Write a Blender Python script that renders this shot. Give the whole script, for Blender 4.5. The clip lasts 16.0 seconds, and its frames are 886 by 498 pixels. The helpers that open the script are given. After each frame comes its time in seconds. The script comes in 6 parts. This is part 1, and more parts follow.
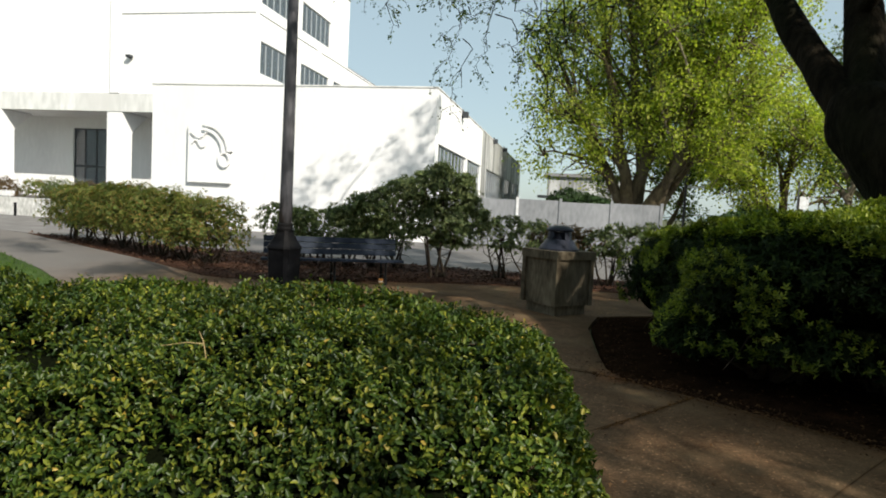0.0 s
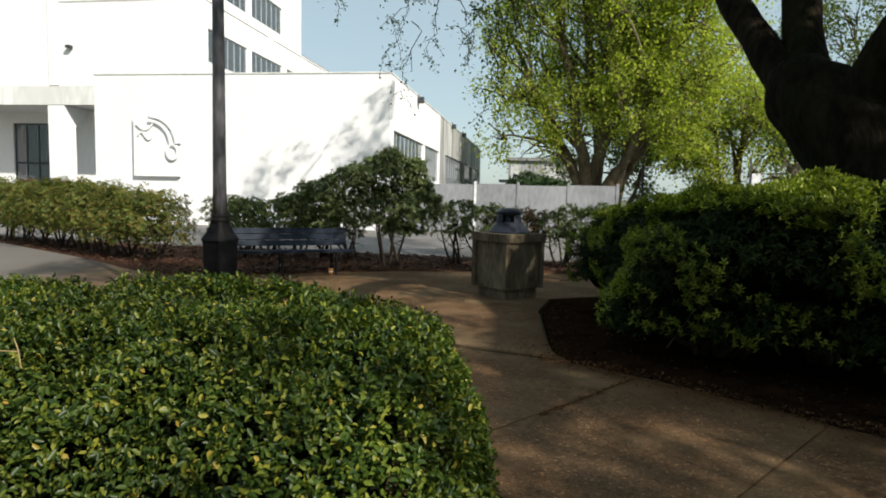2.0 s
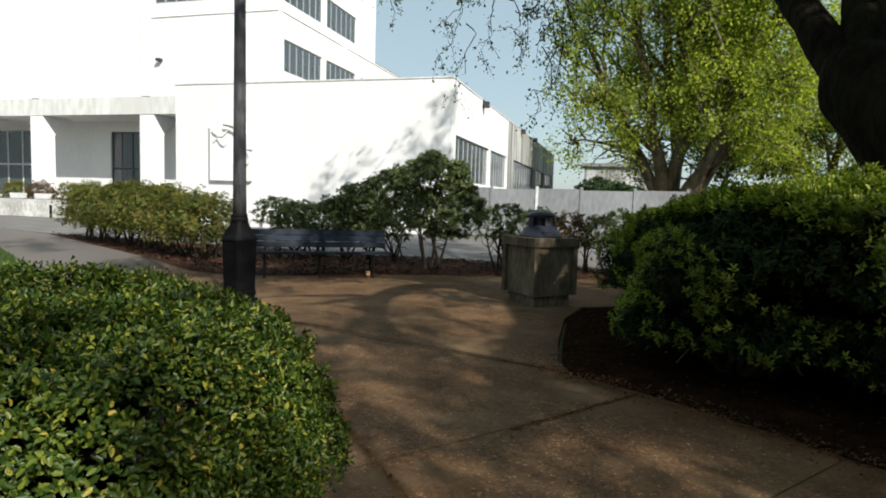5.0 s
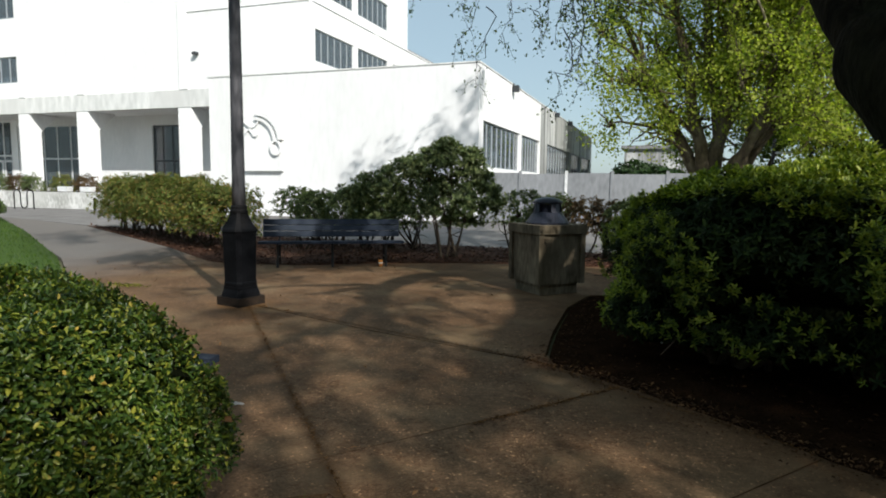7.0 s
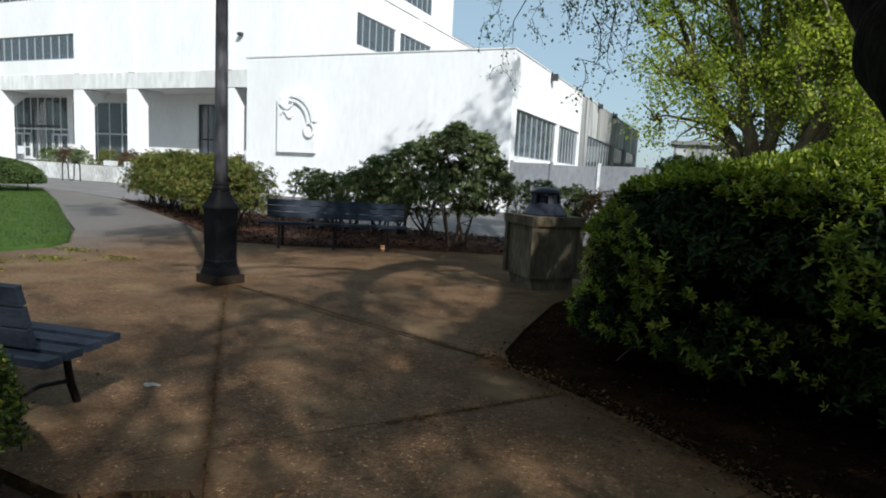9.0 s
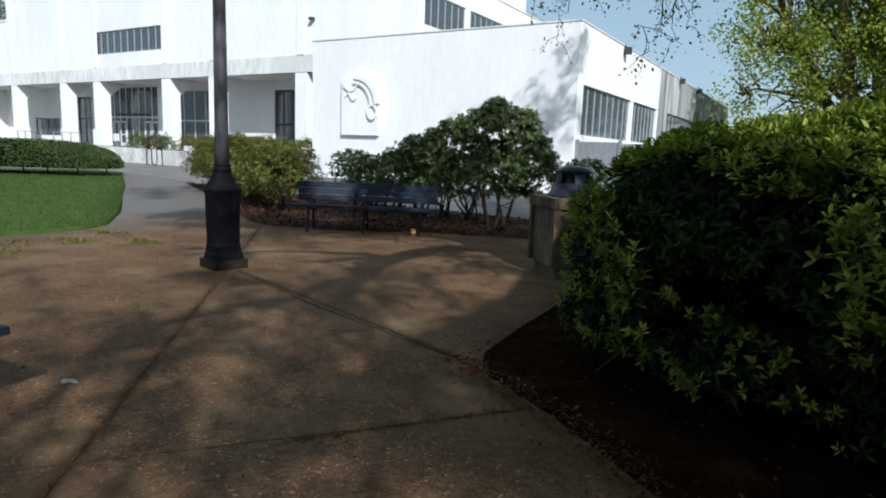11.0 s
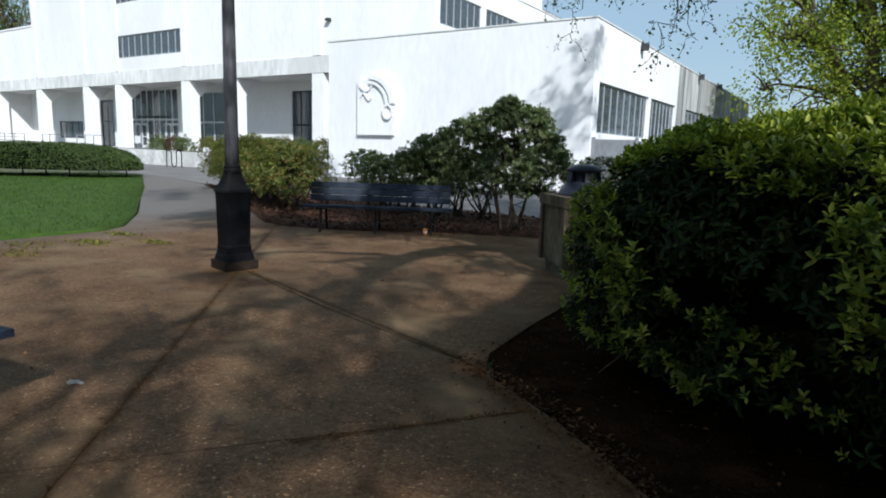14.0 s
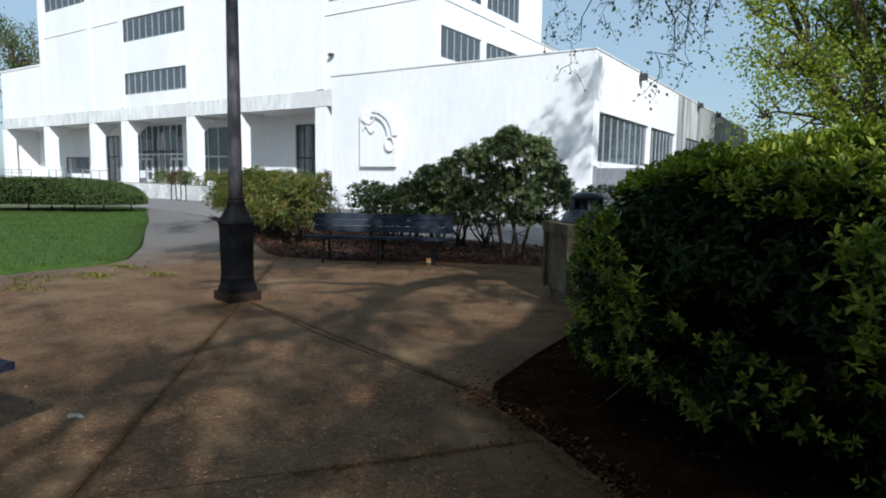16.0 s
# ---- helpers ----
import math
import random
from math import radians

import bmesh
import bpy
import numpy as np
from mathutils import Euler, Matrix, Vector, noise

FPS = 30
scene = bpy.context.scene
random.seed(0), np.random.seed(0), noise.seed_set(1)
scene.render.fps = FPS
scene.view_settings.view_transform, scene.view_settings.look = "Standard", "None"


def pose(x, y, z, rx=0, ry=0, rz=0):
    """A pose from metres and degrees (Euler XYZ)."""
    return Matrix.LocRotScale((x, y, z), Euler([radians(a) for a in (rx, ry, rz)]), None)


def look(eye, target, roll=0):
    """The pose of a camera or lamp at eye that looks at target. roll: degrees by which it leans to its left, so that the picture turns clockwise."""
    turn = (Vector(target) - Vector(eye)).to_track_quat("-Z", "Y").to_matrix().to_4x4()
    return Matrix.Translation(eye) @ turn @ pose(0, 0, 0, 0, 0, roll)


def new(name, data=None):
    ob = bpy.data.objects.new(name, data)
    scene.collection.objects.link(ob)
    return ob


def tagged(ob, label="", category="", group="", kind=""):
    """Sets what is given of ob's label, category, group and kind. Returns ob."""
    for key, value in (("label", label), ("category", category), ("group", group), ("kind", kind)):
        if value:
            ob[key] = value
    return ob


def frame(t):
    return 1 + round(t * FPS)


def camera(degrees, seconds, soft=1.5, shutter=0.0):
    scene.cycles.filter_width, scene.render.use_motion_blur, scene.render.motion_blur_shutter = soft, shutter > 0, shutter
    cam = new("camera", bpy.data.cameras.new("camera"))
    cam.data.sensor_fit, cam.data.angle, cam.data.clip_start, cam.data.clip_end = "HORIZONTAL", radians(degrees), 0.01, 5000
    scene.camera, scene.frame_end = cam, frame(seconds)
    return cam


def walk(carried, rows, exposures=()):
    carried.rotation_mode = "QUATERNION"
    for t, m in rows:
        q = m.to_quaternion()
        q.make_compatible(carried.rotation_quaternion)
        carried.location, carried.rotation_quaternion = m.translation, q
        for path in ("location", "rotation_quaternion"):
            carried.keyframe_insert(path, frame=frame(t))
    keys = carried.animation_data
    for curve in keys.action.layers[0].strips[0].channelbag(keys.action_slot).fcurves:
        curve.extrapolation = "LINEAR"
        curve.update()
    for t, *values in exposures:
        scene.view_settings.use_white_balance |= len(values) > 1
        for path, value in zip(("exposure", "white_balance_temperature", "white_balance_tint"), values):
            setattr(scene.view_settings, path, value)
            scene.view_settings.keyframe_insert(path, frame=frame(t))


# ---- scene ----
cam = camera(71.7, 16.0, soft=1.9)
PATH = [
    (0, (-0.034, -0.010, 1.450), (-0.439, 1.944, 1.313), 3.06),
    (0.5, (0.008, 0.054, 1.445), (-0.378, 2.010, 1.275), 4.11),
    (1, (0.076, 0.127, 1.441), (-0.258, 2.091, 1.258), 3.53),
    (1.5, (0.116, 0.184, 1.440), (-0.238, 2.147, 1.299), 3.64),
    (2, (0.175, 0.231, 1.427), (-0.118, 2.202, 1.253), 1.32),
    (2.5, (0.234, 0.258, 1.424), (-0.099, 2.227, 1.320), 2.20),
    (3, (0.374, 0.233, 1.412), (-0.028, 2.183, 1.221), 3.01),
    (3.5, (0.490, 0.224, 1.414), (0.059, 2.169, 1.231), 3.43),
    (4, (0.613, 0.338, 1.398), (0.189, 2.284, 1.212), 2.23),
    (4.5, (0.720, 0.511, 1.401), (0.260, 2.453, 1.268), 3.22),
    (4.7, (0.753, 0.550, 1.379), (0.239, 2.478, 1.229), 1.92),
    (6.8, (1.223, 0.798, 1.435), (0.580, 2.684, 1.247), 2.37),
    (7, (1.257, 0.831, 1.415), (0.590, 2.706, 1.208), 0.64),
    (7.5, (1.407, 0.925, 1.410), (0.598, 2.741, 1.185), 1.86),
    (8, (1.552, 1.002, 1.414), (0.646, 2.767, 1.159), 3.40),
    (8.5, (1.664, 1.147, 1.382), (0.793, 2.933, 1.151), 4.12),
    (9, (1.800, 1.352, 1.391), (1.003, 3.170, 1.144), 2.89),
    (9.2, (1.842, 1.429, 1.393), (1.016, 3.226, 1.085), 2.30),
    (11.3, (2.309, 2.266, 1.373), (1.253, 3.938, 1.069), 2.61),
    (11.5, (2.355, 2.264, 1.379), (1.282, 3.929, 1.097), 2.94),
    (12, (2.447, 2.262, 1.367), (1.398, 3.939, 1.066), 3.20),
    (12.5, (2.423, 2.296, 1.373), (1.389, 3.990, 1.116), 1.90),
    (13, (2.384, 2.312, 1.380), (1.335, 3.994, 1.111), 1.67),
    (13.5, (2.342, 2.303, 1.388), (1.267, 3.961, 1.076), 1.49),
    (14, (2.315, 2.308, 1.385), (1.240, 3.965, 1.066), 1.68),
    (14.5, (2.303, 2.322, 1.400), (1.241, 3.994, 1.118), 2.18),
    (15, (2.302, 2.324, 1.408), (1.241, 4.000, 1.144), 2.88),
    (15.5, (2.309, 2.309, 1.398), (1.270, 3.999, 1.136), 2.34),
    (16, (2.309, 2.318, 1.367), (1.216, 3.979, 1.146), 0.97),
]
EXPOSURE = 0.36
walk(cam, [(t, look(eye, target, roll)) for t, eye, target, roll in PATH],
     [(0, EXPOSURE, 6700, 10), (4.5, EXPOSURE - 0.03, 6600, 10), (8.0, EXPOSURE - 0.18, 6150, 10), (12.0, EXPOSURE - 0.25, 5750, 11), (16.0, EXPOSURE - 0.23, 5750, 11)])

# ---- world, sun ----
SUN_AZ = Vector((0.765, -0.645, 0)).normalized()
SUN_EL = radians(37)
world = bpy.data.worlds.new("world")
scene.world = world
world.use_nodes = True
wn = world.node_tree
sky = wn.nodes.new("ShaderNodeTexSky")
sky.sky_type = "NISHITA"
sky.sun_disc = False
sky.sun_elevation = SUN_EL
sky.sun_rotation = math.atan2(SUN_AZ.x, SUN_AZ.y)
sky.air_density, sky.dust_density, sky.ozone_density = 1.0, 1.2, 0.8
wn.nodes["Background"].inputs["Strength"].default_value = 0.09
haze = wn.nodes.new("ShaderNodeMix")
haze.data_type = "RGBA"
haze.inputs["Factor"].default_value = 0.55
haze.inputs["B"].default_value = (5.4, 7.0, 7.4, 1)
wn.links.new(sky.outputs["Color"], haze.inputs["A"])
wn.links.new(haze.outputs["Result"], wn.nodes["Background"].inputs["Color"])
sun_data = bpy.data.lights.new("sun", "SUN")
sun_data.energy, sun_data.angle, sun_data.color = 5.0, radians(0.6), (1.0, 0.95, 0.87)
sun_ob = new("sun", sun_data)
to_sun = SUN_AZ * math.cos(SUN_EL) + Vector((0, 0, math.sin(SUN_EL)))
sun_ob.matrix_world = look(to_sun * 60, (0, 0, 0))

# ---- materials ----
def mat(name, c1, c2, rough=0.8, metal=0.0, scale=6.0, fine=60.0, bump=0.2, stretch=(1, 1, 1), c3=None, spread=0.5, spec=0.2, dist=0.01):
    """A surface of two colours mixed at a coarse and a fine scale, with relief; c3: stains."""
    m = bpy.data.materials.new(name)
    m.use_nodes = True
    nt = m.node_tree
    p = nt.nodes["Principled BSDF"]
    geo = nt.nodes.new("ShaderNodeNewGeometry")
    mp = nt.nodes.new("ShaderNodeMapping")
    mp.inputs["Scale"].default_value = stretch
    nt.links.new(geo.outputs["Position"], mp.inputs["Vector"])
    n1 = nt.nodes.new("ShaderNodeTexNoise")
    n1.inputs["Scale"].default_value, n1.inputs["Detail"].default_value = scale, 5
    n2 = nt.nodes.new("ShaderNodeTexNoise")
    n2.inputs["Scale"].default_value, n2.inputs["Detail"].default_value = fine, 4
    for n in (n1, n2):
        nt.links.new(mp.outputs[0], n.inputs["Vector"])
    add = nt.nodes.new("ShaderNodeMath")
    add.operation = "ADD"
    nt.links.new(n1.outputs[0], add.inputs[0])
    nt.links.new(n2.outputs[0], add.inputs[1])
    ramp = nt.nodes.new("ShaderNodeMapRange")
    ramp.inputs["From Min"].default_value, ramp.inputs["From Max"].default_value = 1.0 - spread / 2, 1.0 + spread / 2
    nt.links.new(add.outputs[0], ramp.inputs["Value"])
    mix = nt.nodes.new("ShaderNodeMix")
    mix.data_type = "RGBA"
    mix.inputs["A"].default_value, mix.inputs["B"].default_value = (*c1, 1), (*c2, 1)
    nt.links.new(ramp.outputs[0], mix.inputs["Factor"])
    out = mix.outputs["Result"]
    if c3:
        n3 = nt.nodes.new("ShaderNodeTexNoise")
        n3.inputs["Scale"].default_value, n3.inputs["Detail"].default_value = scale * 0.35, 6
        nt.links.new(mp.outputs[0], n3.inputs["Vector"])
        r3 = nt.nodes.new("ShaderNodeMapRange")
        r3.inputs["From Min"].default_value, r3.inputs["From Max"].default_value = 0.5, 0.72
        nt.links.new(n3.outputs[0], r3.inputs["Value"])
        mx = nt.nodes.new("ShaderNodeMix")
        mx.data_type = "RGBA"
        mx.inputs["B"].default_value = (*c3, 1)
        nt.links.new(out, mx.inputs["A"])
        nt.links.new(r3.outputs[0], mx.inputs["Factor"])
        out = mx.outputs["Result"]
    nt.links.new(out, p.inputs["Base Color"])
    p.inputs["Roughness"].default_value, p.inputs["Metallic"].default_value = rough, metal
    p.inputs["Specular IOR Level"].default_value = spec
    if bump:
        b = nt.nodes.new("ShaderNodeBump")
        b.inputs["Strength"].default_value, b.inputs["Distance"].default_value = bump, dist
        nt.links.new(n2.outputs[0], b.inputs["Height"])
        nt.links.new(b.outputs[0], p.inputs["Normal"])
    return m


def aggregate(name, dark, light, stain):
    """Exposed-aggregate concrete: small pebbles in a cement matrix, with damp stains."""
    m = mat(name, dark, light, rough=0.8, scale=1.6, fine=22, bump=0.0, c3=stain, spread=0.7, spec=0.12)
    nt = m.node_tree
    p = nt.nodes["Principled BSDF"]
    geo = nt.nodes.new("ShaderNodeNewGeometry")
    vor = nt.nodes.new("ShaderNodeTexVoronoi")
    vor.inputs["Scale"].default_value = 90
    nt.links.new(geo.outputs["Position"], vor.inputs["Vector"])
    old = p.inputs["Base Color"].links[0].from_socket
    sep = nt.nodes.new("ShaderNodeSeparateColor")
    nt.links.new(vor.outputs["Color"], sep.inputs[0])
    mr = nt.nodes.new("ShaderNodeValToRGB")
    el = mr.color_ramp.elements
    for at, v in ((0.9, 1.2), (0.97, 1.35), (0.985, 2.4)):
        el.new(at).color = (v, v, v * 1.08, 1)
    el[0].color, el[-1].color = (0.68, 0.68, 0.68, 1), (2.7, 2.7, 2.8, 1)
    nt.links.new(sep.outputs[0], mr.inputs[0])
    mul = nt.nodes.new("ShaderNodeMix")
    mul.data_type, mul.blend_type = "RGBA", "MULTIPLY"
    mul.inputs["Factor"].default_value = 1.0
    nt.links.new(old, mul.inputs["A"])
    nt.links.new(mr.outputs[0], mul.inputs["B"])
    out = mul.outputs["Result"]

    def calc(op, a, v=None, clamp=False):
        n = nt.nodes.new("ShaderNodeMath")
        n.operation, n.use_clamp = op, clamp
        for i, q in enumerate((a, v)):
            if q is None:
                continue
            if isinstance(q, (int, float)):
                n.inputs[i].default_value = q
            else:
                nt.links.new(q, n.inputs[i])
        return n.outputs[0]

    def dot(vec):
        n = nt.nodes.new("ShaderNodeVectorMath")
        n.operation = "DOT_PRODUCT"
        n.inputs[1].default_value = vec
        nt.links.new(geo.outputs["Position"], n.inputs[0])
        return n.outputs["Value"]

    def blend(a, factor, colour):
        n = nt.nodes.new("ShaderNodeMix")
        n.data_type = "RGBA"
        n.inputs["B"].default_value = (*colour, 1)
        nt.links.new(a, n.inputs["A"])
        nt.links.new(factor, n.inputs["Factor"])
        return n.outputs["Result"]

    def cloud(scale):
        n = nt.nodes.new("ShaderNodeTexNoise")
        n.inputs["Scale"].default_value, n.inputs["Detail"].default_value = scale, 5
        nt.links.new(geo.outputs["Position"], n.inputs["Vector"])
        return n.outputs[0]

    # pale ochre wear and dark damp patches
    out = blend(out, calc("MULTIPLY", calc("SUBTRACT", cloud(1.1), 0.5, True), 3.2, True), (0.19, 0.132, 0.072))
    out = blend(out, calc("MULTIPLY", calc("SUBTRACT", cloud(2.7), 0.55, True), 3.5, True), (0.035, 0.02, 0.01))
    # bare grey concrete away from the trees
    bare = calc("MULTIPLY", calc("ADD", dot((-0.3, 0.0, 0)), calc("SUBTRACT", calc("MULTIPLY", cloud(0.8), 0.8), 2.2)), 1.0, True)
    out = blend(out, calc("MULTIPLY", bare, 0.85), (0.15, 0.143, 0.135))
    # rusty brown dirt washed along the joints; wide bands add bed-side shade as colour
    ragged = cloud(6.0)
    for (x0, y0), (x1, y1), w in JOINT_SHADE_LINES:
        l = math.hypot(x1 - x0, y1 - y0)
        ux, uy = (x1 - x0) / l, (y1 - y0) / l
        across = calc("ABSOLUTE", calc("SUBTRACT", dot((-uy, ux, 0)), -uy * x0 + ux * y0))
        along = calc("SUBTRACT", dot((ux, uy, 0)), ux * x0 + uy * y0)
        near = calc("SUBTRACT", 1.0, calc("DIVIDE", calc("ADD", across, calc("MULTIPLY", ragged, w * 1.6)), w * 1.9), True)
        ends = calc("MULTIPLY", calc("GREATER_THAN", along, 0.0), calc("LESS_THAN", along, l))
        out = blend(out, calc("MULTIPLY", calc("MULTIPLY", near, 2.2, True), calc("MULTIPLY", ends, 0.62)), (0.06, 0.032, 0.013))
    # rust washed out of the lamp post's foot
    away = calc("SQRT", calc("ADD", calc("POWER", calc("ADD", dot((1, 0, 0)), 3.36), 2.0), calc("POWER", calc("ADD", dot((0, 1, 0)), -6.74), 2.0)))
    rust = calc("MULTIPLY", calc("SUBTRACT", calc("SUBTRACT", 0.72, away), calc("MULTIPLY", ragged, 0.5)), 3.0, True)
    out = blend(out, calc("MULTIPLY", rust, 0.6), (0.15, 0.075, 0.025))
    nt.links.new(out, p.inputs["Base Color"])
    b = nt.nodes.new("ShaderNodeBump")
    b.inputs["Strength"].default_value, b.inputs["Distance"].default_value, b.invert = 0.5, 0.006, True
    nt.links.new(vor.outputs["Distance"], b.inputs["Height"])
    nt.links.new(b.outputs[0], p.inputs["Normal"])
    return m


def leaf_mat(name, cols, rough=0.4, glow=0.3, spec=0.2, tint=(1.3, 1.5, 0.5)):
    """Leaves: each one takes a colour of its own, and lets some light through."""
    m = bpy.data.materials.new(name)
    m.use_nodes = True
    nt = m.node_tree
    p = nt.nodes["Principled BSDF"]
    geo = nt.nodes.new("ShaderNodeNewGeometry")
    ramp = nt.nodes.new("ShaderNodeValToRGB")
    ramp.color_ramp.interpolation = "LINEAR"
    el = ramp.color_ramp.elements
    while len(el) < len(cols):
        el.new(0.5)
    for i, (at, c) in enumerate(cols):
        el[i].position, el[i].color = at, (*c, 1)
    nt.links.new(geo.outputs["Random Per Island"], ramp.inputs[0])
    nz = nt.nodes.new("ShaderNodeTexNoise")
    nz.inputs["Scale"].default_value = 1.7
    nt.links.new(geo.outputs["Position"], nz.inputs["Vector"])
    mr = nt.nodes.new("ShaderNodeMapRange")
    mr.inputs["From Min"].default_value, mr.inputs["From Max"].default_value = 0.3, 0.7
    mr.inputs["To Min"].default_value, mr.inputs["To Max"].default_value = 0.7, 1.25
    nt.links.new(nz.outputs[0], mr.inputs["Value"])
    mul = nt.nodes.new("ShaderNodeMix")
    mul.data_type, mul.blend_type = "RGBA", "MULTIPLY"
    mul.inputs["Factor"].default_value = 1.0
    nt.links.new(ramp.outputs[0], mul.inputs["A"])
    nt.links.new(mr.outputs[0], mul.inputs["B"])
    nt.links.new(mul.outputs["Result"], p.inputs["Base Color"])
    p.inputs["Roughness"].default_value, p.inputs["Specular IOR Level"].default_value = rough, spec
    tr = nt.nodes.new("ShaderNodeBsdfTranslucent")
    tm = nt.nodes.new("ShaderNodeMix")
    tm.data_type, tm.blend_type = "RGBA", "MULTIPLY"
    tm.inputs["Factor"].default_value = 1.0
    tm.inputs["B"].default_value = (*tint, 1)
    nt.links.new(mul.outputs["Result"], tm.inputs["A"])
    nt.links.new(tm.outputs["Result"], tr.inputs["Color"])
    ms = nt.nodes.new("ShaderNodeMixShader")
    ms.inputs[0].default_value = glow
    nt.links.new(p.outputs[0], ms.inputs[1])
    nt.links.new(tr.outputs[0], ms.inputs[2])
    nt.links.new(ms.outputs[0], nt.nodes["Material Output"].inputs[0])
    return m


def plain(name, c, rough=0.5, metal=0.0):
    return mat(name, tuple(v * 0.85 for v in c), tuple(min(1, v * 1.12) for v in c), rough, metal, 5, 70, 0.05)


M_WALL = mat("white_painted_concrete", (0.77, 0.77, 0.765), (0.86, 0.86, 0.855), 0.85, 0, 0.5, 5, 0.12, (1, 1, 0.3), (0.73, 0.73, 0.71))
M_FASCIA = mat("weathered_white_concrete", (0.55, 0.56, 0.54), (0.8, 0.8, 0.78), 0.85, 0, 0.6, 3.0, 0.15, (1, 1, 0.35), (0.6, 0.6, 0.58))
M_STREAK = mat("streaked_dirty_concrete", (0.17, 0.175, 0.17), (0.6, 0.61, 0.6), 0.9, 0, 0.8, 2.6, 0.15, (1, 1, 0.08), (0.25, 0.255, 0.245), 0.35)
M_LOWWALL = mat("stained_white_retaining_wall", (0.36, 0.36, 0.34), (0.72, 0.72, 0.7), 0.9, 0, 0.9, 9, 0.2, (1, 1, 0.5), (0.4, 0.4, 0.37), 0.4)
M_FENCE = mat("grey_panel_paint", (0.2, 0.21, 0.22), (0.3, 0.31, 0.325), 0.7, 0, 0.7, 8, 0.05, (1, 1, 0.4))
M_FRAME = plain("white_window_frame", (0.7, 0.71, 0.71), 0.5)
M_ALU = plain("grey_aluminium_frame", (0.34, 0.37, 0.39), 0.5)
M_DARKFRAME = plain("dark_window_frame", (0.05, 0.055, 0.06), 0.45)
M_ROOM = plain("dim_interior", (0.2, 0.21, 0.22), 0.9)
M_ROOF = plain("grey_roofing", (0.25, 0.25, 0.25), 0.9)
M_GLASS = bpy.data.materials.new("tinted_glass")
M_GLASS.use_nodes = True
_p = M_GLASS.node_tree.nodes["Principled BSDF"]
_p.inputs["Base Color"].default_value = (0.25, 0.3, 0.33, 1)
_p.inputs["Roughness"].default_value, _p.inputs["Transmission Weight"].default_value, _p.inputs["IOR"].default_value = 0.04, 0.75, 1.5
# the last four, broad: brown dirt plus painted shade beside the rhododendron bed
JOINT_SHADE_LINES = [((0.02, 3.11), (-6.0, 9.7), 0.05), ((-3.3, 6.78), (0.28, 5.71), 0.03), ((1.06, 5.27), (-0.6, 3.18), 0.012), ((2.12, 4.44), (1.2, 3.28), 0.012), ((0.3, 5.7), (2.16, 4.43), 0.28), ((2.16, 4.43), (4.6, 2.88), 0.3), ((0.4, 5.7), (0.26, 8.0), 0.3), ((0.26, 8.0), (0.42, 8.95), 0.3)]
M_PAVE = aggregate("aggregate_concrete", (0.072, 0.038, 0.0165), (0.172, 0.104, 0.053), (0.042, 0.022, 0.009))
M_WALKWAY = mat("pale_concrete_walk", (0.12, 0.113, 0.107), (0.21, 0.2, 0.193), 0.9, 0, 1.2, 30, 0.2, c3=(0.13, 0.12, 0.11))
# soil darkened below its own tone to carry the shade under the rhododendron
M_SOIL = mat("shade_blackened_soil", (0.01, 0.006, 0.0035), (0.028, 0.015, 0.008), 1.0, 0, 5, 60, 0.8, dist=0.04, spec=0.0)
M_MULCH = mat("bark_mulch", (0.034, 0.015, 0.008), (0.09, 0.04, 0.022), 0.95, 0, 6, 45, 0.8, dist=0.03)
M_JOINT = mat("mossy_joint_fill", (0.05, 0.028, 0.011), (0.12, 0.064, 0.024), 0.95, 0, 8, 60, 0.5)
M_GRASSBED = mat("lawn_turf", (0.028, 0.06, 0.009), (0.06, 0.105, 0.015), 0.95, 0, 3, 40, 0.5, dist=0.03)
M_ASPHALT = mat("asphalt", (0.04, 0.04, 0.042), (0.07, 0.07, 0.072), 0.9, 0, 2, 60, 0.3)
M_GROUND = mat("rough_ground", (0.06, 0.07, 0.03), (0.12, 0.12, 0.07), 0.95, 0, 0.4, 8, 0.3)
M_IRON = mat("black_painted_iron", (0.003, 0.0033, 0.004), (0.008, 0.0085, 0.01), 0.6, 0.0, 5, 40, 0.12, c3=(0.014, 0.013, 0.012), spec=0.06)
M_POLE = mat("weathered_dark_paint", (0.05, 0.05, 0.056), (0.11, 0.11, 0.117), 0.5, 0.0, 2.5, 30, 0.1, (1, 1, 0.2))
M_RUST = mat("rusty_paint_chips", (0.007, 0.006, 0.005), (0.028, 0.018, 0.011), 0.9, 0, 9, 60, 0.3)
M_SLAT = mat("dark_blue_bench_slat", (0.014, 0.02, 0.032), (0.034, 0.043, 0.062), 0.75, 0, 4, 70, 0.2, (0.3, 1, 1), (0.035, 0.042, 0.052), spec=0.1)
M_BENCHLEG = mat("black_cast_iron", (0.012, 0.012, 0.013), (0.03, 0.028, 0.026), 0.5, 0.2, 9, 60, 0.2)
M_PLANTER = mat("mossy_cast_concrete", (0.055, 0.042, 0.026), (0.18, 0.148, 0.098), 0.9, 0, 2.6, 18, 0.4, (1, 1, 0.35), (0.085, 0.066, 0.037), 0.55)
M_LID = mat("navy_plastic_lid", (0.012, 0.014, 0.022), (0.025, 0.028, 0.04), 0.35, 0, 5, 50, 0.05)
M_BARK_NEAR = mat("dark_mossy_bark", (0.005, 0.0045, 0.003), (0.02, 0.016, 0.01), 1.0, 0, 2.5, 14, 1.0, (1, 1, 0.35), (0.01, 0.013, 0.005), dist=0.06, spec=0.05)
